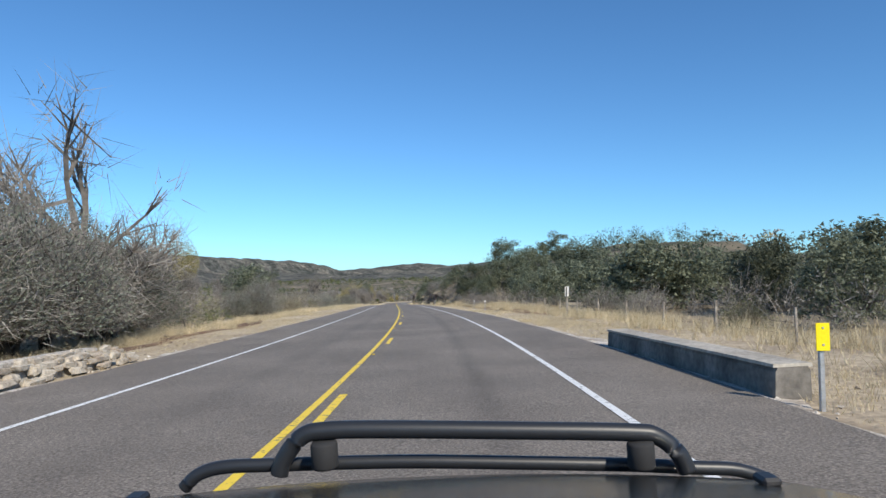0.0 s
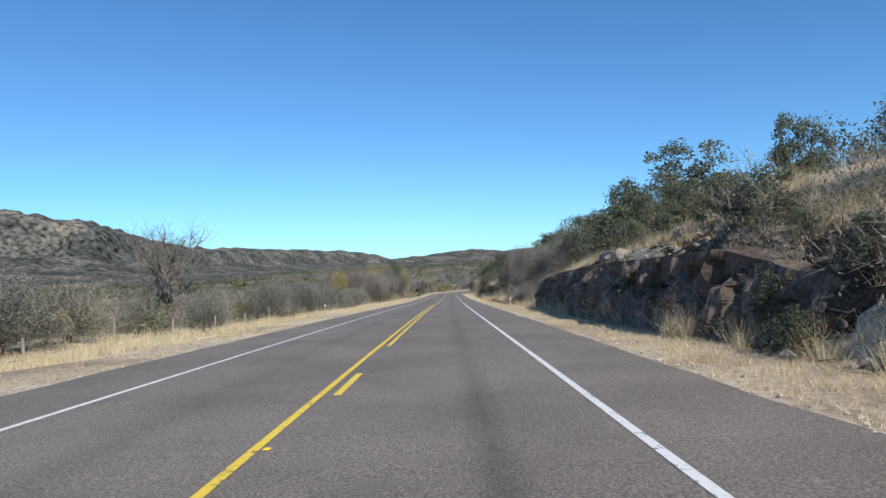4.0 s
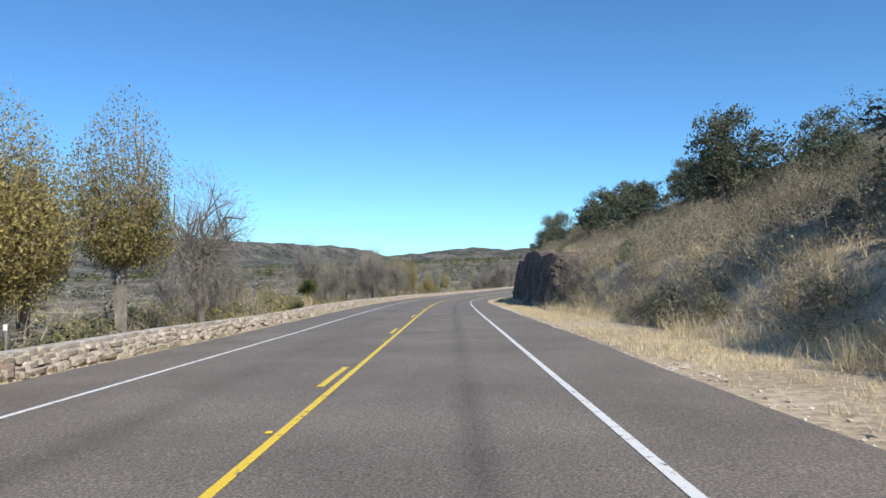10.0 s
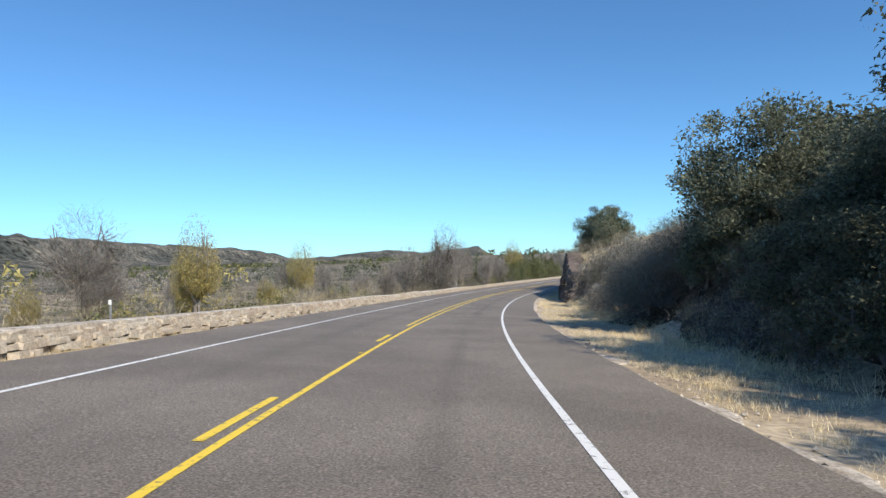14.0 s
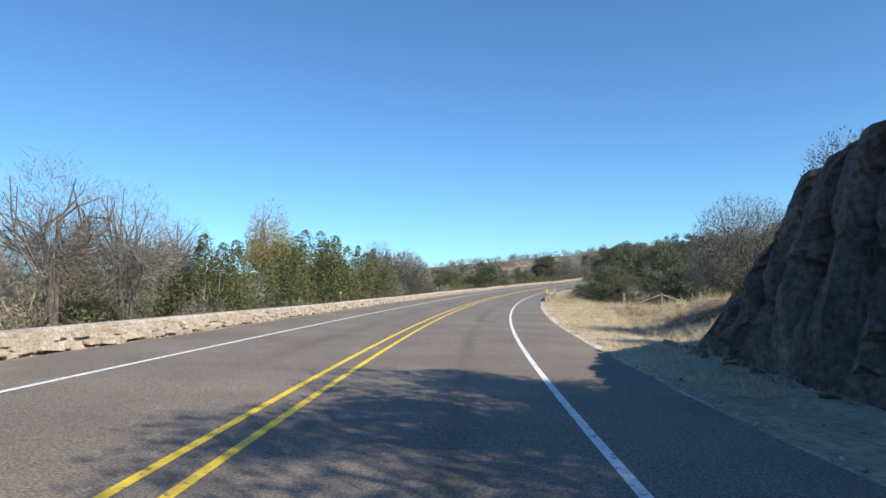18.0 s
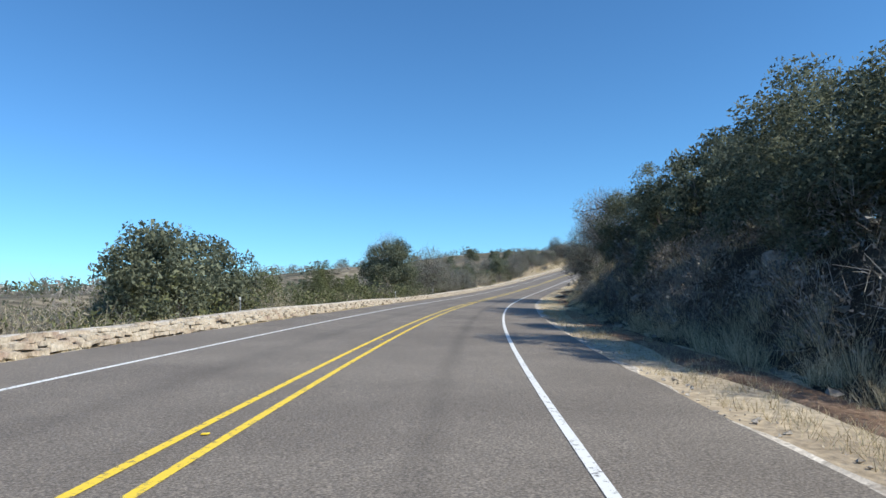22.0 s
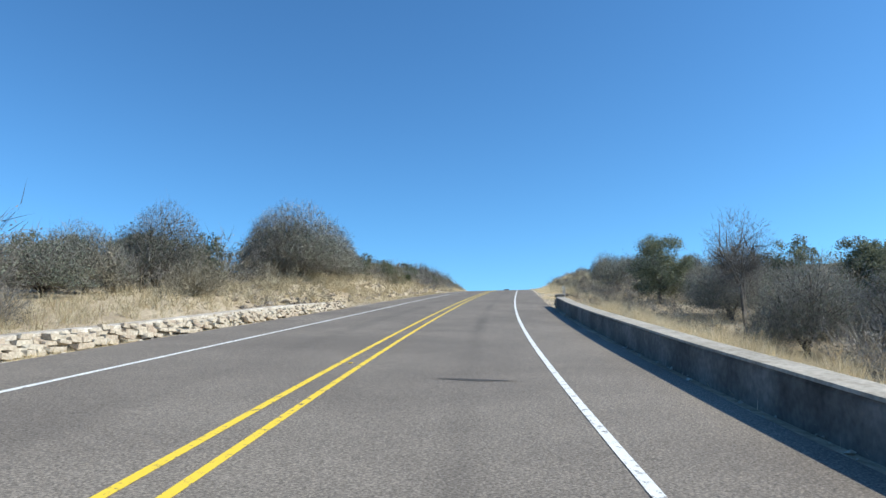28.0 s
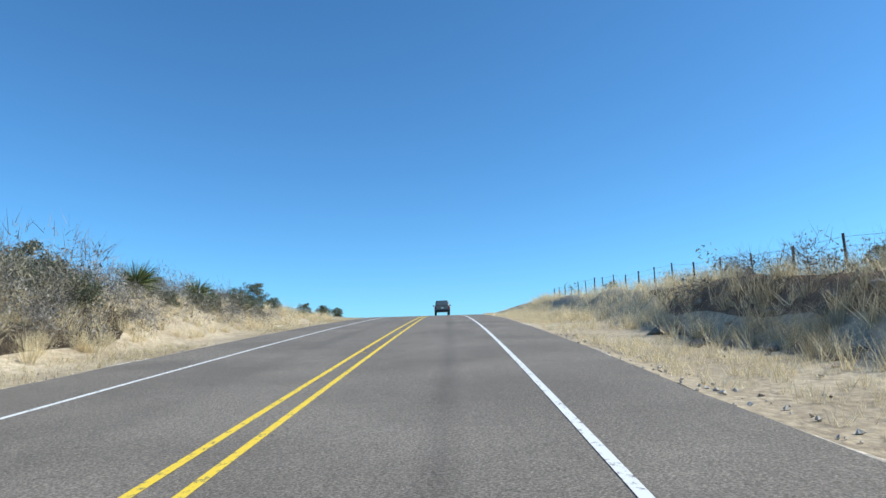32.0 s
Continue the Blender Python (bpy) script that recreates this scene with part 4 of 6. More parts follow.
def oak(seed, leaves=25000, leaf_size=0.0092):
    rng = np.random.RandomState(seed)
    paths, tips = [], []
    for _ in range(rng.randint(1, 4)):
        grow(rng, Vector((rng.uniform(-.03, .03), rng.uniform(-.03, .03), -0.03)), Vector((rng.uniform(-.5, .5), rng.uniform(-.5, .5), 1)), 0.32, 0.028, 1, paths, tips, 0.7)
    V, Fc = tubes(paths, 4)
    low = clumps(rng, 16, 0.42, 0.16, 0.16, -0.2)
    c = np.concatenate([clumps(rng, 40, 0.40, 0.44, 0.48, -0.6), clumps(rng, 12, 0.22, 0.28, 0.45, -0.9), low])
    size = rng.uniform(0.075, 0.15, len(c))
    pick = rng.randint(len(c), size=leaves)
    off = rng.normal(size=(leaves, 3))
    off /= np.linalg.norm(off, axis=1)[:, None]
    pos = c[pick] + off * (size[pick] * rng.uniform(0.1, 1.0, leaves) ** 0.6 * 1.08)[:, None] * np.array((1, 1, 0.8))
    pos[:, 2] = np.clip(pos[:, 2], 0.02, 1.02)
    v, f = leaflets(pos, np.where(rng.uniform(size=leaves) < 0.1, 1.6, 1.0) * leaf_size, rng)
    return mesh_of("trunk", V, Fc, BARK), mesh_of("crown", v, f, OAK_LEAF)


def juniper(seed, leaves=16000):
    rng = np.random.RandomState(seed)
    V, Fc = tubes([[(Vector((0, 0, -0.03)), 0.03), (Vector((0.02, 0, 0.3)), 0.022), (Vector((0, 0.01, 0.8)), 0.006)]], 6)
    spires = [(rng.uniform(-0.28, 0.28), rng.uniform(-0.28, 0.28), rng.uniform(0.6, 1.0), rng.uniform(0.2, 0.3)) for _ in range(9)]
    spires[0] = (0, 0, 1.0, 0.2)
    pos = []
    for i in range(leaves):
        x, y, h, r = spires[rng.randint(9)]
        u = rng.uniform(0.02, 1) ** 1.2
        a = rng.uniform(0, 6.28)
        rr = r * (1 - u) ** 0.42 * rng.uniform(0.55, 1.15) * (0.85 + 0.3 * math.sin(9 * u + 3 * a))
        pos.append((x + rr * math.cos(a), y + rr * math.sin(a), h * u))
    v, f = leaflets(np.array(pos), 0.0108, rng)
    return mesh_of("trunk", V, Fc, BARK), mesh_of("crown", v, f, JUNIPER_LEAF)


def twigs_from(rng, tips, n, length, width, spread=0.9):
    k = rng.randint(len(tips), size=n)
    base = np.array([tips[i][0][:] for i in k]) + rng.normal(size=(n, 3)) * 0.02
    way = np.array([tips[i][1][:] for i in k]) + rng.normal(size=(n, 3)) * spread
    return needles(base, way, length * rng.uniform(0.4, 1.3, n), width, rng, 0.3)


def bare(seed, twig=TWIG, bark=BARK, leaf=None, n=3200, tall=True, leaves=21000, depth=3, thick=1.0):
    rng = np.random.RandomState(seed)
    paths, tips = [], []
    for _ in range(rng.randint(1, 3) if tall else rng.randint(3, 6)):
        lean = 0.25 if tall else 0.8
        grow(rng, Vector((rng.uniform(-.03, .03), rng.uniform(-.03, .03), -0.03)), Vector((rng.uniform(-lean, lean), rng.uniform(-lean, lean), 1)), 0.36 if tall else 0.30, 0.037 if tall else 0.022, depth, paths, tips, 0.62 if tall else 0.75, 3, 0.2 if tall else 0.1)
    top = max(p.z for p, _ in tips)
    wide = max(math.hypot(p.x, p.y) for p, _ in tips)
    kz, kx = 0.93 / top, min(2.2, (0.40 if tall else 0.72) / wide)
    paths = [[(Vector((p.x * kx, p.y * kx, p.z * kz)), r * thick) for p, r in path] for path in paths]
    tips = [(Vector((p.x * kx, p.y * kx, p.z * kz)), w) for p, w in tips]
    V, Fc = tubes(paths, 3)
    v, f = twigs_from(rng, tips, n, 0.11 if tall else 0.12, 0.0010 if tall else 0.0015 if n > 2000 else 0.0035)
    crown = mesh_of("crown", v, f, twig)
    extra = None
    if leaf:
        k = rng.randint(len(tips), size=12000 if tall else leaves)
        keep = np.array([hash((int(i) * 7919 + seed) % 97) % 10 < (6 if tall else 9) for i in k])
        pos = np.array([tips[i][0][:] for i in k])[keep]
        lv, lf = leaflets(pos + rng.normal(size=pos.shape) * (0.045 if tall else 0.06), 0.0072 if tall else 0.0070 if leaves > 9000 else 0.0105, rng)
        extra = mesh_of("leaves", lv, lf, leaf)
    return mesh_of("trunk", V, Fc, bark), crown, extra


def fan(seed, twigs=15000, width=0.0017, leaves=15000, leaf_size=0.0078, leaf=MESQUITE_LEAF, low=0.14, wide=0.62, twig=TWIG, bark=DARK_BARK, high=False):
    """A crown of fine twigs that radiate from low forks, or all round a high one."""
    rng = np.random.RandomState(seed)
    lobes = rng.normal(size=(11, 3)) + np.array((0, 0, 0.5))
    lobes /= np.linalg.norm(lobes, axis=1)[:, None]
    origin = np.array((0, 0, low))

    def reach(way):
        near = np.max(way @ lobes.T, -1)
        floor_z = np.where(way[..., 2] < 0, 0.62 * low, 1 - low) if high else 1 - low
        size = np.stack([0 * near + wide, 0 * near + wide, 0 * near + floor_z], -1)
        ragged = 0.52 + 0.48 * np.clip((near - 0.6) / 0.4, 0, 1) ** 0.7 if high else 0.70 + 0.30 * np.clip((near - 0.6) / 0.4, 0, 1) ** 0.7
        return ragged[..., None] / np.sqrt(((way / size) ** 2).sum(-1))[..., None]

    def ways(n, up):
        w = rng.normal(size=(n, 3))
        w[:, 2] = (w[:, 2] if high else np.abs(w[:, 2])) * 0.9 + up
        return w / np.linalg.norm(w, axis=1)[:, None]

    paths = []
    for w, r in zip(*(lambda q: (q, reach(q)))(ways(9, 0.35))):
        fork = Vector((rng.uniform(-0.03, 0.03), rng.uniform(-0.03, 0.03), low * (rng.uniform(0.55, 1.0) if high else rng.uniform(0.5, 1.1))))
        end = Vector(origin + w * r * 0.72)
        mid = fork.lerp(end, 0.5) + Vector((0, 0, 0.05)) + Vector(rng.normal(size=3)) * 0.025
        slim = 0.55 if high else 1.0
        paths.append([(Vector((0, 0, -0.04)), 0.024 * slim), (fork, 0.017 * slim), (mid, 0.010 * slim), (end, 0.004 * slim)])
        for _ in range(5):
            a = mid.lerp(end, rng.uniform(-0.4, 0.7))
            w2 = w + rng.normal(size=3) * 0.38
            w2 /= np.linalg.norm(w2)
            w2[2] = abs(w2[2])
            b = Vector(origin + w2 * reach(w2[None])[0] * rng.uniform(0.7, 0.9))
            paths.append([(a, 0.006), (a.lerp(b, 0.5) + Vector(rng.normal(size=3)) * 0.02, 0.004), (b, 0.002)])
    V, Fc = tubes(paths, 4)
    w = ways(twigs, 0.12)
    r = reach(w)
    base = origin + w * r * rng.uniform(0.2 if high else 0.25, 0.93, (twigs, 1)) + rng.normal(size=(twigs, 3)) * 0.015
    v, f = needles(base, w + rng.normal(size=(twigs, 3)) * 0.55, 0.13 * rng.uniform(0.5, 1.3, twigs) * r[:, 0], width, rng, 0.22)
    v[:, 2] = np.maximum(v[:, 2], 0.0)
    grown = np.array((1, 1, 1 / np.percentile(v[:, 2], 99.6)))
    crown, extra = mesh_of("crown", v * grown, f, twig), None
    V = [Vector((p.x, p.y, p.z * grown[2])) for p in V]
    if leaves:
        w = ways(leaves, 0.12)
        lv, lf = leaflets(origin + w * reach(w) * rng.uniform(0.4, 0.97, (leaves, 1)) + rng.normal(size=(leaves, 3)) * 0.008, leaf_size, rng)
        lv = lv * grown
        extra = mesh_of("leaves", lv, lf, leaf)
    return mesh_of("trunk", V, Fc, bark), crown, extra


def shrub(seed, material, leaf=None, n=2700):
    rng = np.random.RandomState(seed)
    way = rng.normal(size=(n, 3))
    way[:, 2] = np.abs(way[:, 2]) * 0.9 + 0.25
    way /= np.linalg.norm(way, axis=1)[:, None]
    lobes = rng.normal(size=(9, 3))
    reach = 0.75 + 0.25 * np.max(way @ (lobes / np.linalg.norm(lobes, axis=1)[:, None]).T, 1)
    start = rng.uniform(0.0, 0.72, n)[:, None]
    base = way * start * reach[:, None] * np.array((0.75, 0.75, 0.9)) + rng.normal(size=(n, 3)) * 0.02
    v, f = needles(base, way + rng.normal(size=(n, 3)) * 0.45, 0.22 * reach, 0.0026, rng, 0.3)
    v[:, 2] = np.maximum(v[:, 2], -0.02)
    crown = mesh_of("crown", v, f, material)
    extra = None
    if leaf:
        m = int(n * 0.6)
        way = rng.normal(size=(m, 3))
        way[:, 2] = np.abs(way[:, 2])
        way /= np.linalg.norm(way, axis=1)[:, None]
        r2 = 0.75 + 0.25 * np.max(way @ (lobes / np.linalg.norm(lobes, axis=1)[:, None]).T, 1)
        pos = way * (r2 * rng.uniform(0.55, 1.0, m))[:, None] * np.array((0.75, 0.75, 0.9))
        lv, lf = leaflets(pos, 0.019, rng)
        extra = mesh_of("leaves", lv, lf, leaf)
    return crown, extra


def yucca(seed, trunk):
    rng = np.random.RandomState(seed)
    n = 300
    way = rng.normal(size=(n, 3))
    way[:, 2] = way[:, 2] * 0.8 + 0.35
    way /= np.linalg.norm(way, axis=1)[:, None]
    v, f = slivers(np.tile(np.array((0, 0, trunk)), (n, 1)) + way * 0.03, way, (1 - trunk) * rng.uniform(0.75, 1.0, n), 0.013, rng, 0.05)
    head = mesh_of("leaves", v, f, YUCCA_LEAF)
    m = 420
    a, z = rng.uniform(0, 6.28, m), trunk * rng.uniform(0.25, 1.02, m)
    ring = np.stack([np.cos(a), np.sin(a), 0 * a], 1)
    v, f = slivers(ring * 0.035 + np.stack([0 * z, 0 * z, z], 1), ring * rng.uniform(0.1, 0.5, m)[:, None] + np.array((0, 0, -1.0)), 0.25 * rng.uniform(0.6, 1.0, m), 0.011, rng, 0.06)
    v[:, 2] = np.maximum(v[:, 2], 0.0)
    return head, mesh_of("dead_leaves", v, f, STRAW)


KINDS = {
    "oak_tree": ([("trunk", "crown"), [oak(i) for i in (1, 2, 3)] + [oak(i, 7000, 0.0165) for i in (4, 5, 6)]], "dark green evergreen oak with a dense rounded crown", "tree", "evergreen oaks"),
    "juniper_tree": ([("trunk", "crown"), [juniper(i) for i in (11, 12, 13)]], "olive green juniper with upright ragged foliage", "tree", "junipers"),
    "bare_tree": ([("trunk", "crown", "foliage"), [fan(i, 14000, 0.0010, 0, 0, None, 0.50, 0.31, TWIG, BARK, True) for i in (21, 22, 23, 26)] + [bare(28, TWIG, BARK, None, 2600, False, 0, 3, 1.8), bare(29, TWIG, BARK, None, 2600, False, 0, 3, 1.8)]], "tall leafless tree with grey branches", "tree", "leafless trees"),
    "cottonwood_tree": ([("trunk", "crown", "foliage"), [fan(i, 4500, 0.0010, 24000, 0.0062, YELLOW_LEAF, 0.46, 0.27, TWIG, PALE_BARK, True) for i in (24, 25, 27)]], "cottonwood with thin yellow autumn leaves and pale bark", "tree", "autumn cottonwoods"),
    "mesquite_tree": ([("trunk", "crown", "foliage"), [fan(i) for i in (31, 32, 33)] + [fan(i, 5200, 0.0032, 6500, 0.0125) for i in (34, 35, 36)] + [fan(37, 15000, 0.0014, 4000, 0.0065, MESQUITE_LEAF, 0.50, 0.66, TWIG, DARK_BARK, True), fan(38, 15000, 0.0021, 6000)]], "grey-green mesquite with a wide twiggy crown", "tree", "mesquites"),
    "shrub": ([("crown", "foliage"), [shrub(41, BRUSH), shrub(42, BRUSH, JUNIPER_LEAF), shrub(43, TWIG), shrub(44, TWIG, OAK_LEAF)]], "grey-brown dry roadside shrub", "shrub", "roadside shrubs"),
    "yucca": ([("rosette", "skirt"), [yucca(51, 0.74), yucca(52, 0.35)]], "spiky green yucca above dead straw leaves", "yucca", "yuccas"),
}
FAR_OAKS = [oak(i, 3400, 0.0218)[1] for i in (7, 8, 9)]
turns = np.random.RandomState(99)


def plant(kind, s, d, top, variant=None, squat=1.0, over_ground=False):
    """A plant whose top stands at that height over the road's level (or over its own ground)."""
    (names, meshes), label, category, group = KINDS[kind]
    lift = float(rise(s, d))
    h = max(0.5, top if over_ground else top - lift)
    k = turns.randint(len(meshes)) if variant is None else variant
    if kind == "bare_tree" and variant is None:
        k = turns.randint(4)
    if kind == "oak_tree" and variant is None:
        k = turns.randint(3) + (0 if (abs(d) < 15.0 and h > 2.9) or h > 8.5 else 3)
    if kind == "mesquite_tree" and variant is None:
        k = turns.randint(3) + (0 if abs(d) < 17.5 and h > 3 else 3)
    if kind == "mesquite_tree" and k > 5:
        label = "grey leafless mesquite with a fan of fine twigs"
    if kind == "shrub":
        label = ("grey-brown leafless roadside shrub", "dry shrub with olive green leaves", "dark grey twiggy shrub", "dark green leafy shrub")[k]
    w = h * squat
    root = thing(kind, label, category, group=group, m=Matrix.Translation(place(s, d, -0.05)) @ pose(0, 0, 0, 0, 0, turns.uniform(0, 360)) @ Matrix.Diagonal((w, w, h, 1)))
    root.empty_display_size = 0.2
    for n, me in zip(names, meshes[k]):
        if me:
            part(n, me, root)


for s, d, top in (
        (24, 17, 3.6), (38, 22, 4.7), (64, 27, 5.5), (116, 13.6, 8), (126, 36, 10.3), (186, 17, 10.6), (188, 18, 10.1), (212, 19, 11), (212, 20, 11.4),
        (292, 19, 10.6), (294, 21, 11.2), (302, 21, 12.1), (314, 15, 8.6), (322, 21, 12.4), (326, 20, 10.9), (340, 19, 11.3), (340, 19, 13.5), (366, 25, 12.5),
        (374, 22, 15.1), (376, 23, 12.3), (390, 25, 14.5), (396, 22, 12.9), (400, 22, 13.7), (410, 20, 14.9), (428, 16, 12.3)):
    plant("oak_tree", s, d, top, None, turns.uniform(0.85, 1.20))
for s, d, top in (
        (434, 15, 11.5), (434, 17, 15.2), (460, 15, 11.1), (464, 14, 10.7), (476, 14, 8.5), (478, 13.5, 9.5), (550, 14, 12.5), (574, 12, 9.5), (678, 22, 8.8),
        (688, 16, 7.1), (698, 38, 9.9), (710, 12.5, 8.6), (724, 15, 9.2), (728, 15, 11), (728, 30, 12.7), (730, 26, 12.6), (738, 12, 8.7), (733, 14, 10),
        (938, 16, 3.6), (948, 14, 3.7), (972, 20, 4.6)):
    plant("oak_tree", s, d, top, None, turns.uniform(0.85, 1.20))
for s, d, top in (
        (98, -22, 7), (134, -26, 7.8), (712, -22, 3.9), (726, -15, 4.9), (728, -16, 5.1), (734, -15, 5), (746, -22, 5.7), (783, -15.5, 8.4), (786, -17, 7.4), (826, -15, 4.4), (855, -15, 5.2), (862, -17, 5.0),
        (904, -22, 4.2), (908, -20, 4.4)):
    plant("oak_tree", s, d, top, None, turns.uniform(0.85, 1.20))
for s, d, top in (
        (592, 13, 6.2), (600, 13, 5.4), (784, 15, 7.4), (790, 14, 7.2), (800, 13, 6.8), (810, 14, 6.8), (816, 17, 6.8), (826, 14, 4.7), (878, 16, 5.1), (934, 20, 3.6),
        (940, 22, 4), (962, 18, 3), (962, 22, 4.0), (978, 14, 3.4), (990, 16, 3.7)):
    plant("mesquite_tree", s, d, top, None, turns.uniform(0.81, 1.14))
for s, d, top in (
        (800, -14.5, 6.6), (804, -13, 5.0), (871, -15, 5.4), (879, -17, 5.4), (934, -15, 6.0), (944, -16, 5.5),
        (946, -26, 9), (960, -13, 4), (976, -14, 4.7), (980, -12, 4.6), (988, -13, 4.3)):
    plant("mesquite_tree", s, d, top, None, turns.uniform(0.81, 1.14))
for s, d, top in (
        (136, 17, 7.7), (232, 13, 8.1), (246, 13, 6.6), (252, 14, 7.7)):
    plant("bare_tree", s, d, top, None, turns.uniform(0.85, 1.20))
for s, d, top in (
        (280, -26, 7.8), (298, -15, 5.3), (306, -15, 7), (308, -16, 7.5), (320, -15, 8.9), (322, -17, 8.6), (378, -17, 6), (388, -19, 5), (368, -14, 9.0), (405, -16, 6.9),
        (421, -17, 5.3), (428, -17, 6.4), (427, -11.5, 7.2), (431, -13, 7.4), (437, -15.5, 7.6), (444, -11.4, 6.2), (461, -15, 5.6), (488, -20, 5.0), (548, -15, 6.0), (555, -11.2, 9.4), (568, -14, 5.8),
        (574, -17, 7.2), (577, -15, 7.3), (582, -16, 8.0), (582, -10.9, 5.2), (592, -14, 5.4), (602, -14, 5.6), (600, -16, 6.3), (614, -18, 5.3), (666, -14, 4.1), (680, -24, 7.6)):
    plant("bare_tree", s, d, top, None, turns.uniform(0.85, 1.20))
for s, d, top in (
        (714, -20, 4.8), (794, -20, 8.8)):
    plant("bare_tree", s, d, top, None, turns.uniform(0.85, 1.20))
for s, d, top in (
        (158, -50, 15.8), (262, -20, 7.2), (336, -22, 10.1), (342, -17, 8.4), (350, -15, 8.8), (352, -15, 7.9), (360, -15, 10.6), (425, -19, 5.6), (442, -16, 7.7), (445, -17, 6.6),
        (472, -15.8, 8.0), (469.5, -17.8, 7.6), (493, -16, 4.9), (520, -19, 4.8), (640, -22.7, 9.0)):
    plant("cottonwood_tree", s, d, top, None, turns.uniform(0.85, 1.20))
for s, d, top in (
        (628, -15, 5.4), (630, -15, 6.1), (634, -15, 6.3), (636, -14, 5.4), (646, -15, 5.6), (648, -14, 5), (692, -16, 3.5),
        (758, -16, 3.1), (766, -15, 2.7)):
    plant("juniper_tree", s, d, top, None, turns.uniform(0.81, 1.14))

for s, d, h, k in ((376, -9.8, 1.9, 1), (385.8, -11.2, 4.2, 0), (949, -12.5, 1.9, 1), (964, -13.0, 1.8, 1), (1016, -12.0, 2.0, 1), (1022, -11.5, 1.7, 1), (988, -12.0, 1.9, 1), (953, -10.5, 1.5, 1), (1003, -12.5, 2.1, 1)):
    plant("yucca", s, d, h, k, 1.0, True)


for s, d, top, kind in ((913, 13, 4.9, "oak_tree"), (906, 15, 3.4, "mesquite_tree"), (901, 14, 4.7, "bare_tree"), (920, 24, 4.8, "oak_tree"), (912, 25, 4.5, "oak_tree"), (896, 14.5, 2.6, "mesquite_tree"), (928, 12.5, 3.4, "mesquite_tree"), (936, 12.5, 3.5, "mesquite_tree")):
    plant(kind, s, d, top, None, 1.1)
for s, d, top, k in ((757, 13, 10.9, 6), (765, 12.6, 9.2, 0), (553, -13.2, 5.4, 7), (917, -14, 6.6, 7), (923, -17, 6.0, 7), (667, -15, 5.4, 7)):
    plant("mesquite_tree", s, d, top, k, 1.05)
for s, d, top in ((24, -13.5, 5.2), (28, -14.5, 5.6), (33, -14.2, 4.6), (38, -16, 4.8), (21, -15, 5.8), (668, -15, 4.6), (673, -18, 5.6), (655, -16, 3.6), (898, -16, 4.0), (894, -15, 3.4), (906, -18, 4.3)):
    plant("mesquite_tree", s, d, top, None, 1.3)


for s, d, top, k in ((35, -15.5, 12.2, 4), (46, -17.5, 8.0, 5), (192, -24, 9.4, 5)):
    plant("bare_tree", s, d, top, k, 1.0)


def grove(kind, s0, s1, d0, d1, count, h0, h1, seed):
    """Trees of one kind spread over a stretch, heights over their own ground."""
    r = np.random.RandomState(seed)
    for _ in range(count):
        plant(kind, r.uniform(s0, s1), r.uniform(d0, d1), r.uniform(h0, h1), None, r.uniform(0.95, 1.4), True)


def thicket(s0, s1, d0, d1, count, h0, h1, seed, label="oak thicket back from the road"):
    """Oaks too far back to tell apart, in one mass."""
    r = np.random.RandomState(seed)
    meshes, all_v = FAR_OAKS, []
    for _ in range(count):
        me = meshes[r.randint(3)]
        co = np.empty(len(me.vertices) * 3, np.float32)
        me.vertices.foreach_get("co", co)
        co = co.reshape(-1, 3) * r.uniform(h0, h1) * np.array((1.2, 1.2, 1.0))
        a = r.uniform(0, 6.28)
        co[:, :2] = co[:, :2] @ np.array(((math.cos(a), -math.sin(a)), (math.sin(a), math.cos(a))))
        all_v.append(co + place(r.uniform(s0, s1), r.uniform(d0, d1), -0.05))
    v = np.concatenate(all_v)
    tagged(new("oak_thicket", mesh_of("oak_thicket", v, np.arange(len(v)).reshape(-1, 3), OAK_LEAF)), label, "trees", kind="stuff")


for s, d, h in ((652, 13.5, 5.6), (658, 12.5, 5.0), (122, 21, 9.6), (137, 34, 8.0), (128, 27, 7.5), (92, 26, 5.8), (104, 20, 5.6), (72, 24, 5.2), (84, 19, 4.8), (52, 21, 4.6), (110, 31, 7.0), (117, 17, 6.0), (575, 11.6, 6.4), (570, 13, 7.2), (556, 13, 7.8), (548, 15, 6.0), (563, 13, 7.0), (569, 12.6, 5.4), (552, 11.8, 3.4), (541, 14, 4.0)):
    plant("oak_tree", s, d, h, None, 1.2, True)
for s, d, top in ((304, 14.8, 8.2), (318, 15.5, 8.4)):
    plant("oak_tree", s, d, top, None, 1.15)
thicket(-10, 60, 19, 34, 16, 3.8, 5.6, 201)
grove("oak_tree", 160, 215, 14, 26, 12, 3.5, 5.5, 202)
grove("oak_tree", 262, 345, 13.5, 26, 30, 3.6, 6.0, 203)
thicket(345, 420, 16, 28, 12, 3.2, 5.0, 204)
grove("oak_tree", 258, 304, 9.6, 13.5, 16, 1.8, 3.8, 233)
thicket(262, 312, 9.0, 11.2, 16, 0.9, 1.9, 240, "low dark oak brush on the bank")
thicket(960, 1008, -17, -11, 22, 1.2, 2.3, 247, "dark scrub above the rocky bank")
thicket(654, 668, 9, 13, 5, 1.2, 2.6, 241, "oak brush behind the parapet")
thicket(310, 385, 9.6, 16, 16, 0.8, 1.7, 242, "low oak brush on the dry slope")
thicket(140, 168, 8.8, 11, 9, 0.8, 1.7, 243, "low dark oak brush on the bank")
grove("oak_tree", 150, 172, 10.4, 13.0, 6, 1.2, 2.2, 234)
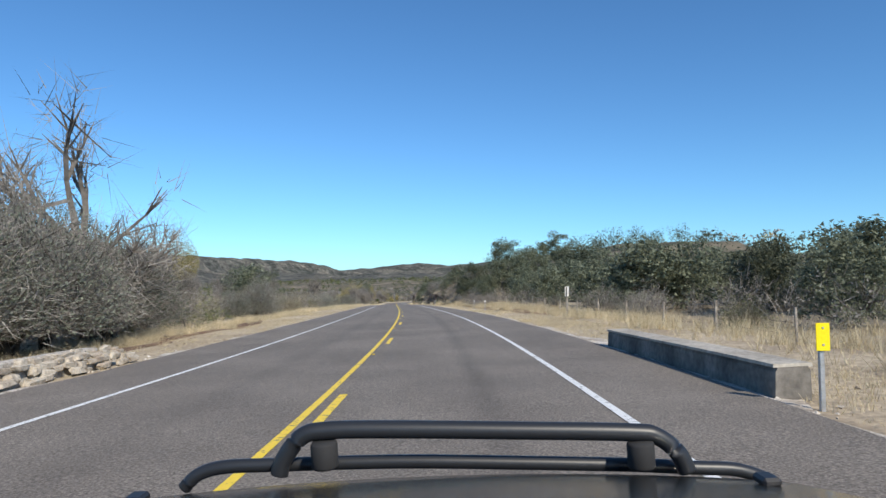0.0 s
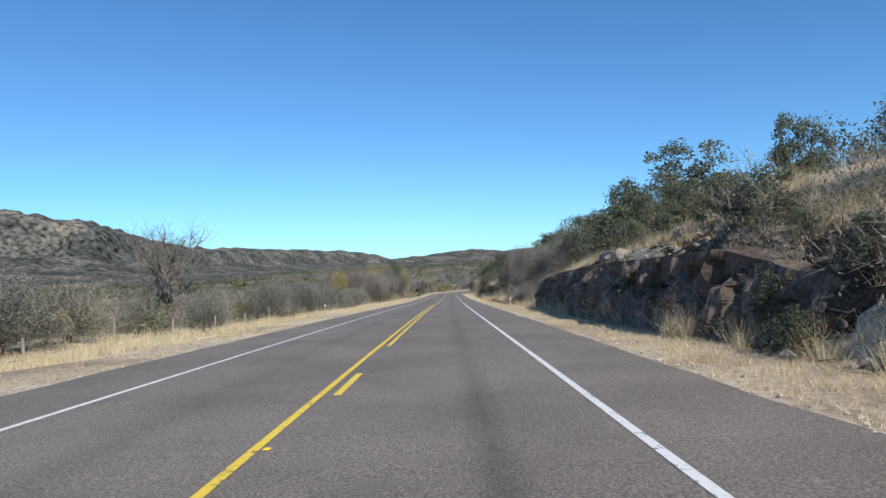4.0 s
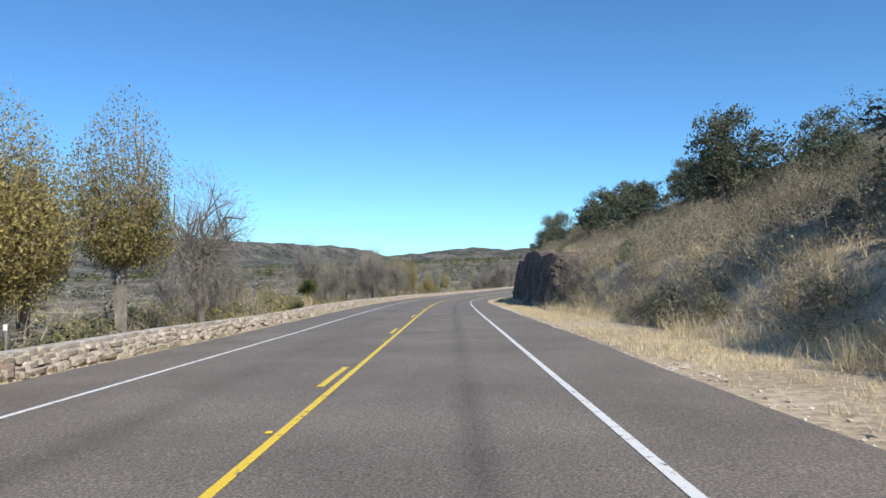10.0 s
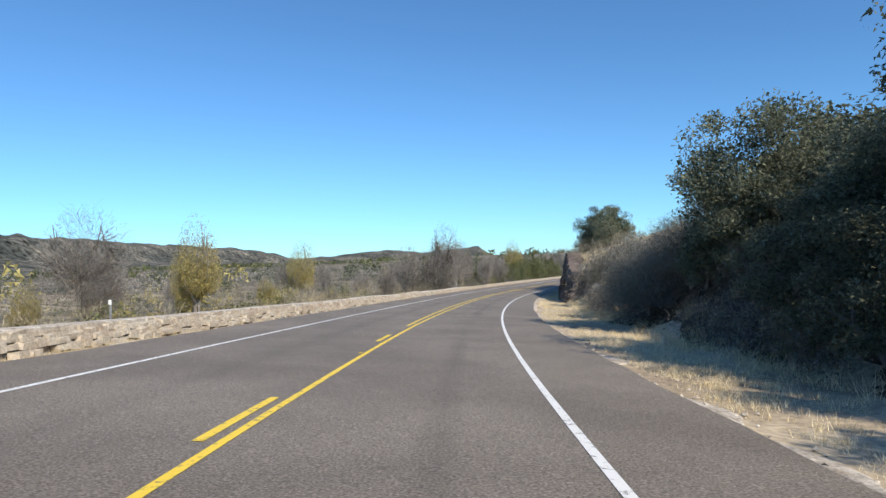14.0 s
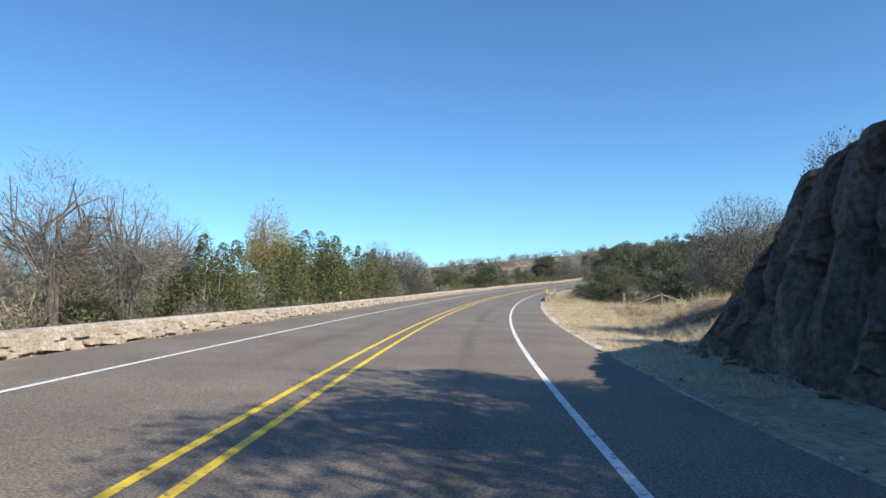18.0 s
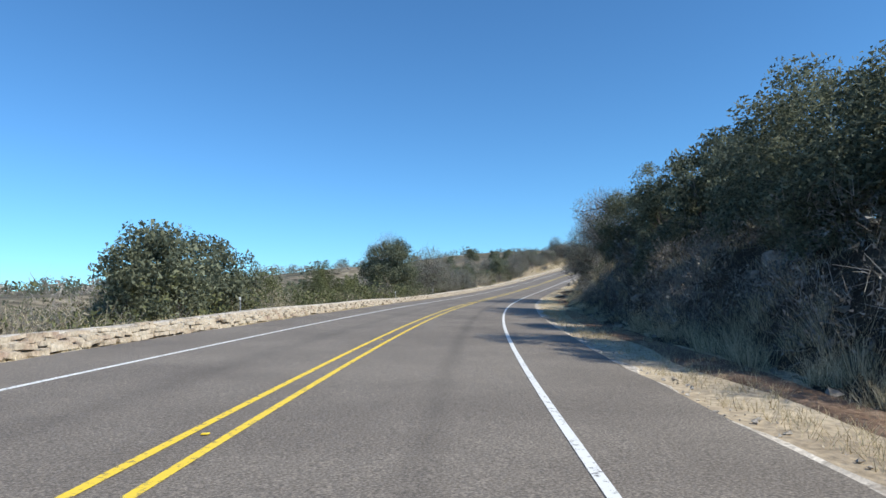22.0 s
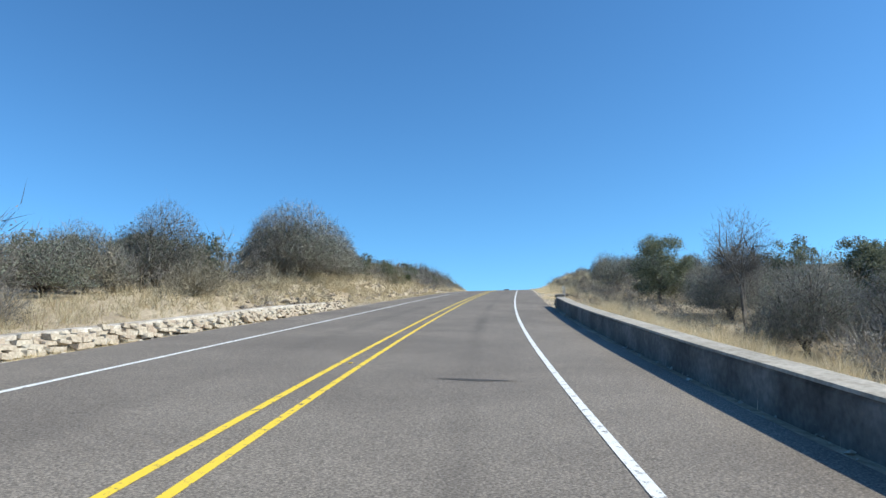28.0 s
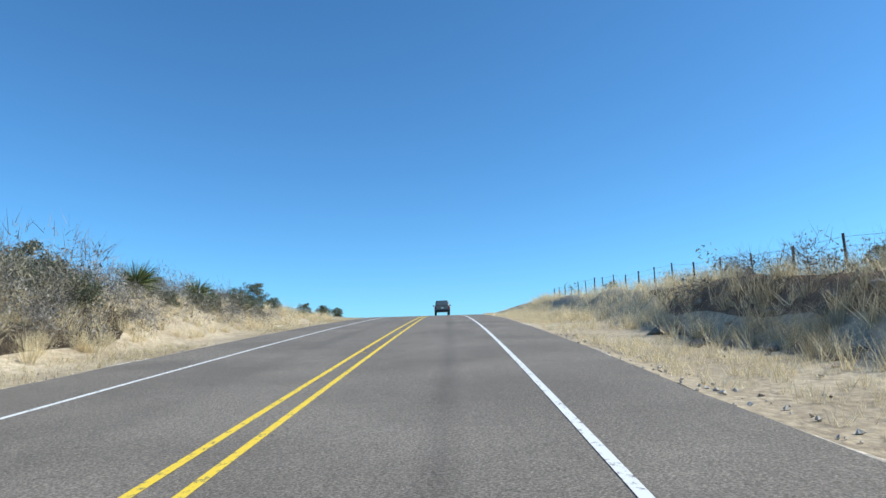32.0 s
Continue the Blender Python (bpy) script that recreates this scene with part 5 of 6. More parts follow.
grove("oak_tree", 100, 136, 11, 15, 12, 2.0, 4.2, 235)
grove("oak_tree", 436, 480, 10.2, 13.5, 14, 2.4, 4.6, 236)
grove("oak_tree", 690, 746, 10.8, 13.5, 9, 1.6, 3.0, 237)
grove("oak_tree", 464, 488, 11.5, 14.5, 6, 2.6, 4.2, 251)
grove("mesquite_tree", 482, 518, 10.8, 14, 7, 3.0, 4.4, 252)
thicket(815, 930, -52, -16, 46, 2.6, 4.4, 253, "oak thicket over the low hill")
grove("oak_tree", 640, 694, 18, 32, 13, 3.6, 5.4, 249)
thicket(640, 765, 20, 62, 85, 3.5, 5.5, 244, "oak thicket over the low hill")
thicket(1000, 1050, -16, -10, 14, 0.8, 1.6, 245, "low dark scrub on the hilltop")
thicket(40, 118, 17, 32, 22, 4.0, 6.0, 238)
grove("oak_tree", 392, 446, 13.5, 17.5, 16, 1.8, 3.4, 231)
grove("mesquite_tree", 136, 170, 16, 22, 5, 2.2, 3.4, 232)
grove("oak_tree", 428, 484, 12, 24, 17, 4.0, 6.5, 205)
grove("oak_tree", 696, 740, 13, 26, 14, 4.0, 6.5, 206)
for s, d, top in ((780, 14, 6.4), (775, 15, 6.8), (786, 15.5, 6.8)):
    plant("oak_tree", s, d, top, None, 1.1)
grove("oak_tree", 676, 692, 14, 17, 3, 3.0, 4.4, 239)
thicket(760, 850, 14, 30, 12, 3.0, 5.0, 207)
thicket(932, 1020, -20, -10.5, 30, 1.6, 2.9, 222)
thicket(850, 935, 14, 34, 18, 2.0, 3.6, 223)
thicket(780, 900, -30, -13, 22, 2.4, 4.2, 224)
thicket(960, 1060, 15, 40, 14, 1.4, 2.6, 225)
thicket(1010, 1100, -24, -9, 14, 1.4, 2.4, 226)
grove("bare_tree", 262, 330, -22, -12.5, 24, 5.0, 8.0, 208)
grove("bare_tree", 330, 400, -26, -16, 8, 5.0, 8.5, 209)
grove("bare_tree", 440, 520, -30, -19, 14, 3.6, 5.6, 210)
grove("bare_tree", 520, 610, -30, -17, 20, 4.4, 6.6, 211)
grove("bare_tree", 30, 130, -30, -17, 10, 4.0, 6.5, 212)
grove("cottonwood_tree", 330, 350, -20, -14, 3, 7.0, 9.5, 213)
for s, d, top, squat in ((327.5, -14.5, 12.0, 0.55), (327, -17, 9.5, 0.6)):
    plant("oak_tree", s, d, top, 0, squat)
for s, d, top in ((332, -13.5, 8.8), (337, -14.5, 9.3), (343, -14, 8.6), (335, -18, 9.6), (350, -16, 7.6)):
    plant("cottonwood_tree", s, d, top, None, 1.25)
grove("mesquite_tree", 55, 300, -18.5, -13.6, 34, 2.2, 4.2, 250)
grove("bare_tree", 304, 335, -19, -12.5, 8, 6.5, 9.5, 230)
grove("cottonwood_tree", 400, 520, -32, -20, 12, 3.6, 5.6, 214)
grove("juniper_tree", 600, 640, -22, -13, 8, 5.0, 7.0, 215)
grove("juniper_tree", 690, 770, -24, -13, 14, 3.5, 6.0, 216)
grove("mesquite_tree", 205, 262, 14, 21, 16, 4.2, 6.2, 217)
grove("mesquite_tree", 780, 905, 13, 26, 12, 3.0, 5.0, 218)
grove("mesquite_tree", 905, 930, -19, -11, 4, 4.5, 6.0, 219)
grove("mesquite_tree", 800, 890, -28, -13, 12, 3.5, 6.0, 220)
grove("mesquite_tree", 905, 950, 13, 24, 6, 2.2, 3.4, 221)

# roadside brush: zones of start, end, near and far distance, count, least and most height
BRUSH_ZONES = (
    (-10, 110, 12, 22, 16, 1.5, 3.2), (60, 130, 13, 24, 12, 1.5, 3.0), (130, 220, 13, 26, 18, 1.5, 3.4), (200, 240, 11, 18, 12, 1.6, 3.4),
    (235, 300, 11, 24, 16, 1.2, 3.0), (300, 385, 11, 30, 26, 1.2, 2.8), (385, 450, 12, 24, 10, 1.2, 2.6), (440, 520, 10.5, 18, 22, 2, 4.2),
    (520, 600, 12, 22, 10, 1.2, 2.6), (650, 720, 12, 30, 22, 1.6, 3.6), (720, 790, 11, 24, 16, 1.6, 3.4), (780, 905, 12, 30, 34, 1.6, 3.6), (900, 1010, 11, 22, 16, 1.0, 2.2))
LEFT_ZONES = (
    (-20, 60, 12, 20, 18, 2, 4.2), (40, 150, 14, 28, 34, 2, 4.2), (150, 270, 14, 28, 34, 2, 4.5), (260, 320, 12.5, 24, 26, 3, 6), (320, 400, 13, 26, 24, 2.4, 4.6),
    (400, 500, 12, 26, 34, 2.4, 4.4), (500, 600, 12, 26, 34, 2.6, 4.6), (600, 660, 12, 26, 18, 2.4, 4.0), (650, 760, 12, 26, 34, 2.4, 4.2), (760, 880, 12, 26, 34, 2.0, 4.0),
    (880, 1000, 10, 20, 34, 1.2, 2.4), (1000, 1080, 10, 24, 14, 1.2, 2.4))
zr = np.random.RandomState(5)
for sign_d, zones in ((1, BRUSH_ZONES), (-1, LEFT_ZONES)):
    for s0, s1, d0, d1, count, h0, h1 in zones:
        for _ in range(int(count * 0.42)):
            plant("shrub", zr.uniform(s0, s1), sign_d * zr.uniform(d0, d1), zr.uniform(h0, h1), None, zr.uniform(0.8, 1.3), True)


# ---- far scrub, one mass ----
def far_scrub(n, dmin, dmax, seed, size, leaf, label):
    rng = np.random.RandomState(seed)
    x, y = rng.uniform(-620, 900, n * 3), rng.uniform(-60, 1500, n * 3)
    z, dist = far_height(x, y)
    ok = (dist > dmin) & (dist < dmax)
    x, y, z = x[ok][:n], y[ok][:n], z[ok][:n]
    k = rng.uniform(0.6, 1.5, len(x)) * size
    per = 80 if dmax < 500 else 12
    off = rng.normal(size=(len(x), per, 3))
    off /= np.linalg.norm(off, axis=2)[..., None]
    off *= rng.uniform(0.5, 1.0, (len(x), per, 1)) * np.array((0.6, 0.6, 0.5))
    pos = np.stack([x, y, z], 1)[:, None] + (off + np.array((0, 0, 0.45))) * k[:, None, None]
    v, f = leaflets(pos.reshape(-1, 3), np.repeat(k, per) * (0.085 if per > 20 else 0.24), rng)
    tagged(new("far_scrub", mesh_of("far_scrub", v, f, leaf)), label, "scrub", kind="stuff")


far_scrub(2200, 66, 230, 61, 3.6, OAK_LEAF, "dark green trees scattered over the far slopes")
far_scrub(2200, 66, 230, 62, 3.2, TWIG, "grey leafless scrub over the valley floor")
far_scrub(3600, 230, 900, 63, 4.5, JUNIPER_LEAF, "olive scrub dotted over the distant hills")
far_scrub(60, 66, 120, 64, 5.0, YELLOW_LEAF, "yellow autumn trees along the far creek")


def belt_scrub(s0, s1, d0, d1, n, seed, size, leaf, label, per=150):
    """Brush in the strip between the roadside plants and the far slopes."""
    rng = np.random.RandomState(seed)
    s, d = rng.uniform(s0, s1, n), rng.uniform(d0, d1, n)
    k = rng.uniform(0.55, 1.3, n) * size
    lobe = rng.normal(size=(n, 5, 3)) * np.array((0.26, 0.26, 0.2))
    pick = rng.randint(5, size=(n, per))
    off = rng.normal(size=(n, per, 3))
    off *= (rng.uniform(0.55, 1.0, (n, per)) * 0.33 / np.linalg.norm(off, axis=2))[..., None]
    pos = place(s, d)[:, None] + (off + lobe[np.arange(n)[:, None], pick] + np.array((0, 0, 0.42))) * k[:, None, None]
    if leaf in (TWIG, BRUSH):
        way = off.reshape(-1, 3) + np.array((0, 0, 0.22))
        v, f = needles(pos.reshape(-1, 3), way, 0.22 * np.repeat(k, per), 0.0046 * np.repeat(k, per), rng, 0.45)
        if abs(d0) < 20 or abs(d1) < 20:
            lv, lf = leaflets(pos.reshape(-1, 3)[::2] + rng.normal(size=((n * per + 1) // 2, 3)) * 0.12, 0.038 + 0.009 * np.repeat(k, per)[::2], rng)
            v, f = np.concatenate([v, lv]), np.concatenate([f, lf + len(v)])
    else:
        v, f = leaflets(pos.reshape(-1, 3), (0.085 if abs(d0) < 25 else 0.11) + 0.012 * np.repeat(k, per), rng)
    tagged(new("brush_belt", mesh_of("brush_belt", v, f, leaf)), label, "brush", kind="stuff")


belt_scrub(-20, 310, -25, -15, 230, 78, 2.6, BRUSH, "grey-brown dry brush behind the verge", 230)
belt_scrub(310, 880, -22, -12.5, 410, 178, 2.6, BRUSH, "grey-brown dry brush behind the wall", 230)
belt_scrub(956, 1030, -14, -8.8, 170, 179, 1.2, TWIG, "low dark brush down the rocky bank", 200)
belt_scrub(20, 330, -19, -13.8, 130, 103, 2.5, TWIG, "dense grey brush along the fence", 190)
belt_scrub(868, 938, 13, 25, 150, 104, 1.9, TWIG, "dense grey brush behind the parapet", 190)
belt_scrub(760, 868, -22, -12, 90, 105, 2.2, TWIG, "dense grey brush below the wall", 190)
belt_scrub(690, 800, -20, -12, 90, 107, 2.5, JUNIPER_LEAF, "olive brush below the wall", 200)
belt_scrub(722, 776, -17, -12.5, 60, 118, 2.9, JUNIPER_LEAF, "feathery olive brush below the wall", 260)
belt_scrub(540, 760, -18, -11.5, 170, 108, 2.2, TWIG, "grey brush below the wall", 190)
belt_scrub(654, 670, 8.8, 13, 24, 109, 1.6, TWIG, "grey brush behind the parapet", 190)
belt_scrub(254, 306, 9.6, 12.5, 70, 110, 1.3, TWIG, "dark dry brush on the shaded bank", 190)
belt_scrub(884, 915, -20, -12.5, 34, 106, 2.6, TWIG, "dense grey brush on the bank", 190)
belt_scrub(-20, 310, -22, -14.5, 90, 79, 2.4, JUNIPER_LEAF, "olive brush behind the verge", 240)
belt_scrub(310, 880, -20, -12, 140, 180, 2.3, JUNIPER_LEAF, "olive brush behind the wall", 240)
belt_scrub(90, 460, 10.5, 28, 420, 80, 1.7, BRUSH, "grey-brown dry brush on the slope", 160)
belt_scrub(430, 580, 10, 26, 200, 86, 2.0, BRUSH, "grey-brown dry brush on the slope", 180)
belt_scrub(650, 800, 10.5, 26, 260, 87, 1.7, BRUSH, "grey-brown dry brush on the slope", 160)
belt_scrub(190, 262, 10, 16, 110, 90, 1.8, TWIG, "dark leafless thicket on the bank", 220)
belt_scrub(462, 514, 9.8, 13, 80, 115, 1.4, TWIG, "dark dry brush under the bank oaks", 200)
belt_scrub(330, 540, -26, -13, 120, 116, 2.3, YELLOW_LEAF, "yellow-olive autumn brush behind the wall", 230)
belt_scrub(740, 766, 9.4, 14, 60, 117, 1.3, BRUSH, "dry brush on the shaded bank", 190)
belt_scrub(688, 748, 9.6, 15, 130, 91, 1.7, TWIG, "dark leafless thicket on the bank", 220)
belt_scrub(765, 830, 10.5, 18, 110, 92, 1.7, BRUSH, "grey-brown thicket on the bank", 220)
belt_scrub(896, 940, 9.5, 16, 70, 93, 1.3, TWIG, "dark low thicket behind the dirt", 220)
belt_scrub(545, 592, 11, 16, 50, 98, 1.4, BRUSH, "dry brush along the top of the cut", 200)
belt_scrub(385, 445, 11, 15, 50, 99, 1.3, BRUSH, "dry brush along the top of the cut", 200)
belt_scrub(90, 330, 26, 64, 190, 100, 4.2, OAK_LEAF, "dark oak thicket up the slope", 200)
belt_scrub(938, 1012, 10.6, 14, 90, 101, 1.1, TWIG, "dark brush on the cut bank", 200)
belt_scrub(302, 388, 9.2, 24, 340, 102, 1.35, BRUSH, "dry brush over the grassy slope", 190)
belt_scrub(322, 376, 9.6, 26, 420, 112, 1.5, BRUSH, "dense brown brush on the sunny slope", 170)
belt_scrub(292, 326, 9.3, 11.5, 80, 114, 1.15, TWIG, "dark dry brush on the bank face", 200)
belt_scrub(296, 325, 10.2, 16, 90, 113, 1.4, TWIG, "dark brush under the bank oaks", 190)
belt_scrub(84, 150, 10, 14.5, 120, 95, 1.7, TWIG, "grey brush below the oaks", 220)
belt_scrub(962, 1012, -19, -10.8, 130, 96, 2.0, TWIG, "dense dark scrub on the rocky bank", 240)
belt_scrub(935, 1030, -18, -9.3, 150, 94, 1.3, TWIG, "dark low scrub on the rocky bank", 220)
belt_scrub(-20, 140, 13, 24, 110, 88, 1.9, TWIG, "grey brush before the oak thicket", 180)
belt_scrub(-20, 140, 24, 52, 80, 81, 4.6, OAK_LEAF, "dense dark oak thicket beyond the fence", 330)
belt_scrub(150, 545, 26, 50, 130, 82, 4.0, OAK_LEAF, "dark oak thicket on the slope", 260)
belt_scrub(640, 760, 26, 50, 60, 83, 4.5, OAK_LEAF, "dark oak thicket on the slope", 260)
belt_scrub(895, 1010, -20, -9.5, 220, 84, 1.7, BRUSH, "low grey-brown brush on the bank", 160)
belt_scrub(800, 960, 11, 34, 260, 85, 1.9, BRUSH, "low grey-brown brush behind the parapet", 170)
belt_scrub(-40, 900, -64, -26, 380, 71, 3.2, TWIG, "grey leafless brush filling the creek side", 130)
belt_scrub(-40, 900, -64, -26, 160, 72, 2.8, JUNIPER_LEAF, "olive brush filling the creek side", 110)
belt_scrub(300, 640, -60, -24, 60, 75, 3.8, YELLOW_LEAF, "yellow autumn brush along the creek", 130)
belt_scrub(-40, 1000, 28, 64, 200, 74, 2.6, TWIG, "grey brush over the slope", 110)
belt_scrub(880, 1150, -64, -18, 150, 76, 2.2, OAK_LEAF, "low dark scrub on the hilltop", 90)
belt_scrub(940, 1150, 16, 60, 110, 77, 2.0, OAK_LEAF, "low dark scrub on the hilltop", 90)


# ---- dry grass, one mass for each stretch ----
def grass(s0, s1, bands, seed, label):
    """bands: near and far distance, tufts on each metre, height."""
    rng = np.random.RandomState(seed)
    allv = []
    for d0, d1, dense, height in bands:
        n = int((s1 - s0) * dense)
        s = rng.uniform(s0, s1, n)
        d = d0 + (d1 - d0) * rng.uniform(0, 1, n)
        keep = waves(s, d, 2.2, seed + 3) + 0.5 * waves(s, d, 7.0, seed + 4) > rng.uniform(-1.1, 0.4, n)
        keep &= ~((s > 782) & (s < 808) & (d > 6.6) & (d < 11) & (rng.uniform(size=n) < 0.8))
        keep &= ~((s > 202) & (s < 262) & (d > 7.7) & (d < 12.5) & (rng.uniform(size=n) < 0.85))
        s, d = s[keep], d[keep]
        p = place(s, d, -0.02)
        per = 17
        base = p[:, None] + rng.normal(size=(len(s), per, 3)) * np.array((0.10, 0.10, 0.0))
        h = height * rng.uniform(0.5, 1.35, (len(s), 1, 1)) * rng.uniform(0.6, 1.1, (len(s), per, 1))
        way = np.stack([rng.normal(size=(len(s), per)) * 0.5, rng.normal(size=(len(s), per)) * 0.5, np.ones((len(s), per))], -1)
        a = rng.uniform(0, 6.28, (len(s), per, 1))
        side = np.concatenate([np.cos(a), np.sin(a), 0 * a], -1) * (0.0045 + 0.0055 * h)
        allv.append(np.stack([base - side, base + side, base + way * h], 2).reshape(-1, 3))
    v = np.concatenate(allv)
    tagged(new("dry_grass", mesh_of("dry_grass", v, np.arange(len(v)).reshape(-1, 3), STRAW)), label, "grass", kind="stuff")


for s0, s1, low, high in ((-10, 120, 0.14, 0.6), (120, 230, 0.16, 0.5), (230, 345, 0.2, 0.65), (345, 440, 0.2, 0.6), (440, 545, 0.16, 0.4), (545, 640, 0.18, 0.45), (640, 740, 0.2, 0.6), (740, 830, 0.16, 0.5), (830, 915, 0.22, 0.6), (915, 1060, 0.25, 0.75)):
    grass(s0, s1, ((6.2, 8.8, 34, low), (8.8, 13.5, 26, high), (13.5, 20, 3, high)), 80 + int(s0), "dry straw-coloured grass on the bank")
for s0, s1, low, high in ((-10, 150, 0.12, 0.45), (150, 310, 0.12, 0.45), (880, 958, 0.22, 0.55), (958, 1060, 0.2, 0.42)):
    grass(s0, s1, ((-9.5, -6.1, 30, low), (-14, -9.5, 26, high), (-20, -14, 8, high)), 81 + int(s0), "dry straw-coloured grass along the verge")
for s0, s1 in ((310, 520), (520, 700), (700, 885)):
    grass(s0, s1, ((-6.4, -5.95, 10, 0.14), (-8.2, -7.3, 12, 0.35), (-16, -8.2, 9, 0.5)), 82 + s0, "thin dry grass behind the low stone wall")


def tall_grass(s0, s1, d0, d1, count, height, seed):
    """Arching bunches of tall pale grass."""
    rng = np.random.RandomState(seed)
    s, d = rng.uniform(s0, s1, count), rng.uniform(d0, d1, count)
    per = 105
    h = height * rng.uniform(0.6, 1.25, (count, 1)) * rng.uniform(0.55, 1.1, (count, per))
    way = np.concatenate([rng.normal(size=(count, per, 2)) * 0.33, np.ones((count, per, 1))], -1)
    base = place(s, d, -0.03)[:, None] + np.concatenate([way[..., :2] * 0.35 * height, np.zeros((count, per, 1))], -1)
    v, f = slivers(base.reshape(-1, 3), way.reshape(-1, 3), h.ravel(), 0.0034, rng, 0.32)
    tagged(new("tall_grass", mesh_of("tall_grass", v, f, STRAW)), "tall pale bunch grass on the bank", "grass", kind="stuff")


for n, (s0, s1, d0, d1, count, height) in enumerate((
        (222, 250, 8.2, 12, 34, 1.3), (244, 300, 8.0, 11, 70, 0.9), (300, 380, 8.6, 12, 70, 0.9), (430, 520, 9, 13, 50, 0.8),
        (690, 725, 8.6, 11.5, 60, 1.1), (378, 440, 10.6, 12.5, 60, 0.8), (322, 372, 10, 22, 230, 0.8), (138, 184, 10.6, 17, 230, 0.75), (132, 186, 8.2, 9.2, 60, 0.9), (958, 1015, -13, -8.3, 60, 0.7), (280, 322, 8.4, 10.5, 90, 0.9), (545, 590, 10.6, 12.5, 40, 0.7), (740, 800, 9.3, 13, 130, 1.0), (800, 900, 8, 14, 60, 0.9), (930, 1012, 9.2, 13, 330, 0.85),
        (905, 960, -13.5, -8.4, 210, 0.8), (960, 1020, -11, -8.4, 60, 0.6), (150, 300, -13, -9.0, 130, 0.8), (30, 150, -13, -9.5, 80, 0.7), (0, 120, 9, 12.5, 70, 0.8), (600, 642, 11, 18, 50, 0.7), (669, 694, 7.6, 12, 90, 0.8), (832, 908, 6.7, 10.5, 260, 0.75), (998, 1050, -13, -8.2, 190, 0.7))):
    tall_grass(s0, s1, d0, d1, count, height, 300 + n)


def litter(s0, s1, d0, d1, count, seed):
    """Fallen dark twigs and sticks lying over the ground."""
    rng = np.random.RandomState(seed)
    s, d = rng.uniform(s0, s1, count), rng.uniform(d0, d1, count)
    way = rng.normal(size=(count, 3)) * np.array((1, 1, 0.25)) + np.array((0, 0, 0.12))
    v, f = slivers(place(s, d, 0.03), way, rng.uniform(0.3, 1.3, count), 0.011, rng, 0.3)
    tagged(new("twig_litter", mesh_of("twig_litter", v, f, DARK_BARK)), "dead twigs and sticks lying on the dirt", "debris", kind="stuff")


for n, (s0, s1, d0, d1, count) in enumerate(((196, 262, 7.6, 13.5, 1500), (690, 745, 8.6, 12, 900), (745, 802, 8.6, 12, 900), (905, 935, 8, 13, 700), (130, 165, 8.4, 12, 500), (262, 300, 8.5, 12, 600))):
    litter(s0, s1, d0, d1, count, 340 + n)

# ---- the car ahead ----
def lofted(name, sections, material, smooth=False):
    """A closed body through cross-sections of equal point counts."""
    n = len(sections[0])
    V = [Vector(p) for sec in sections for p in sec]
    Fc = []
    for i in range(len(sections) - 1):
        for k in range(n):
            Fc.append((i * n + k, i * n + (k + 1) % n, (i + 1) * n + (k + 1) % n, (i + 1) * n + k))
    Fc += [tuple(reversed(range(n))), tuple((len(sections) - 1) * n + k for k in range(n))]
    me = mesh_of(name, V, Fc, material, smooth)
    bm = bmesh.new()
    bm.from_mesh(me)
    bmesh.ops.recalc_face_normals(bm, faces=bm.faces[:])
    bm.to_mesh(me)
    bm.free()
    return me


def plain(name, colour, rough=0.5, metal=0.0, spec=0.5):
    return surface(name, [(0.3, tuple(c * 0.9 for c in colour)), (0.7, colour)], 4, (50, 0.08), rough, 0.02, 90, metal, "Object", spec)


CAR_PAINT = plain("silver_green_paint", (0.20, 0.22, 0.22), 0.3, 0.5)
GLASS = plain("tinted_glass", (0.015, 0.018, 0.02), 0.06, 0.0, 0.7)
RUBBER = plain("tyre_rubber", (0.025, 0.025, 0.026), 0.85)
RED_LENS = plain("red_lens", (0.42, 0.015, 0.012), 0.2)
BLACK_TRIM = plain("black_trim", (0.02, 0.02, 0.022), 0.5)


def wheel(parent, x, y, r=0.36, w=0.24):
    V, Fc = tubes([[(Vector((-w / 2, 0, 0)), r * 0.9), (Vector((-w / 2 + 0.04, 0, 0)), r), (Vector((w / 2 - 0.04, 0, 0)), r), (Vector((w / 2, 0, 0)), r * 0.9)]], 20)
    wh = part("wheel", mesh_of("tyre", V, Fc, RUBBER), parent, "black tyre", pose(x, y, r))
    V, Fc = tubes([[(Vector((-w / 2 - 0.01, 0, 0)), r * 0.55), (Vector((w / 2 + 0.01, 0, 0)), r * 0.55)]], 14)
    part("rim", mesh_of("rim", V, Fc, GALV), wh, "grey metal rim")


suv = thing("suv", "grey-green sport utility car seen from behind on the road", "car", m=Matrix.Translation(place(1066, 1.85, 0.0, False)) @ pose(0, 0, 0, 0, 0, -heading(1066)) @ pose(0, 0, 0, math.degrees(math.atan(float(np.interp(1066, RS, slope)))), 0, 0))


def sec(y, w, z0, z1, inset=0.06):
    return [(-w / 2 + inset, y, z0), (w / 2 - inset, y, z0), (w / 2, y, z0 + 0.12), (w / 2, y, z1 - 0.12), (w / 2 - inset, y, z1), (-w / 2 + inset, y, z1), (-w / 2, y, z1 - 0.12), (-w / 2, y, z0 + 0.12)]


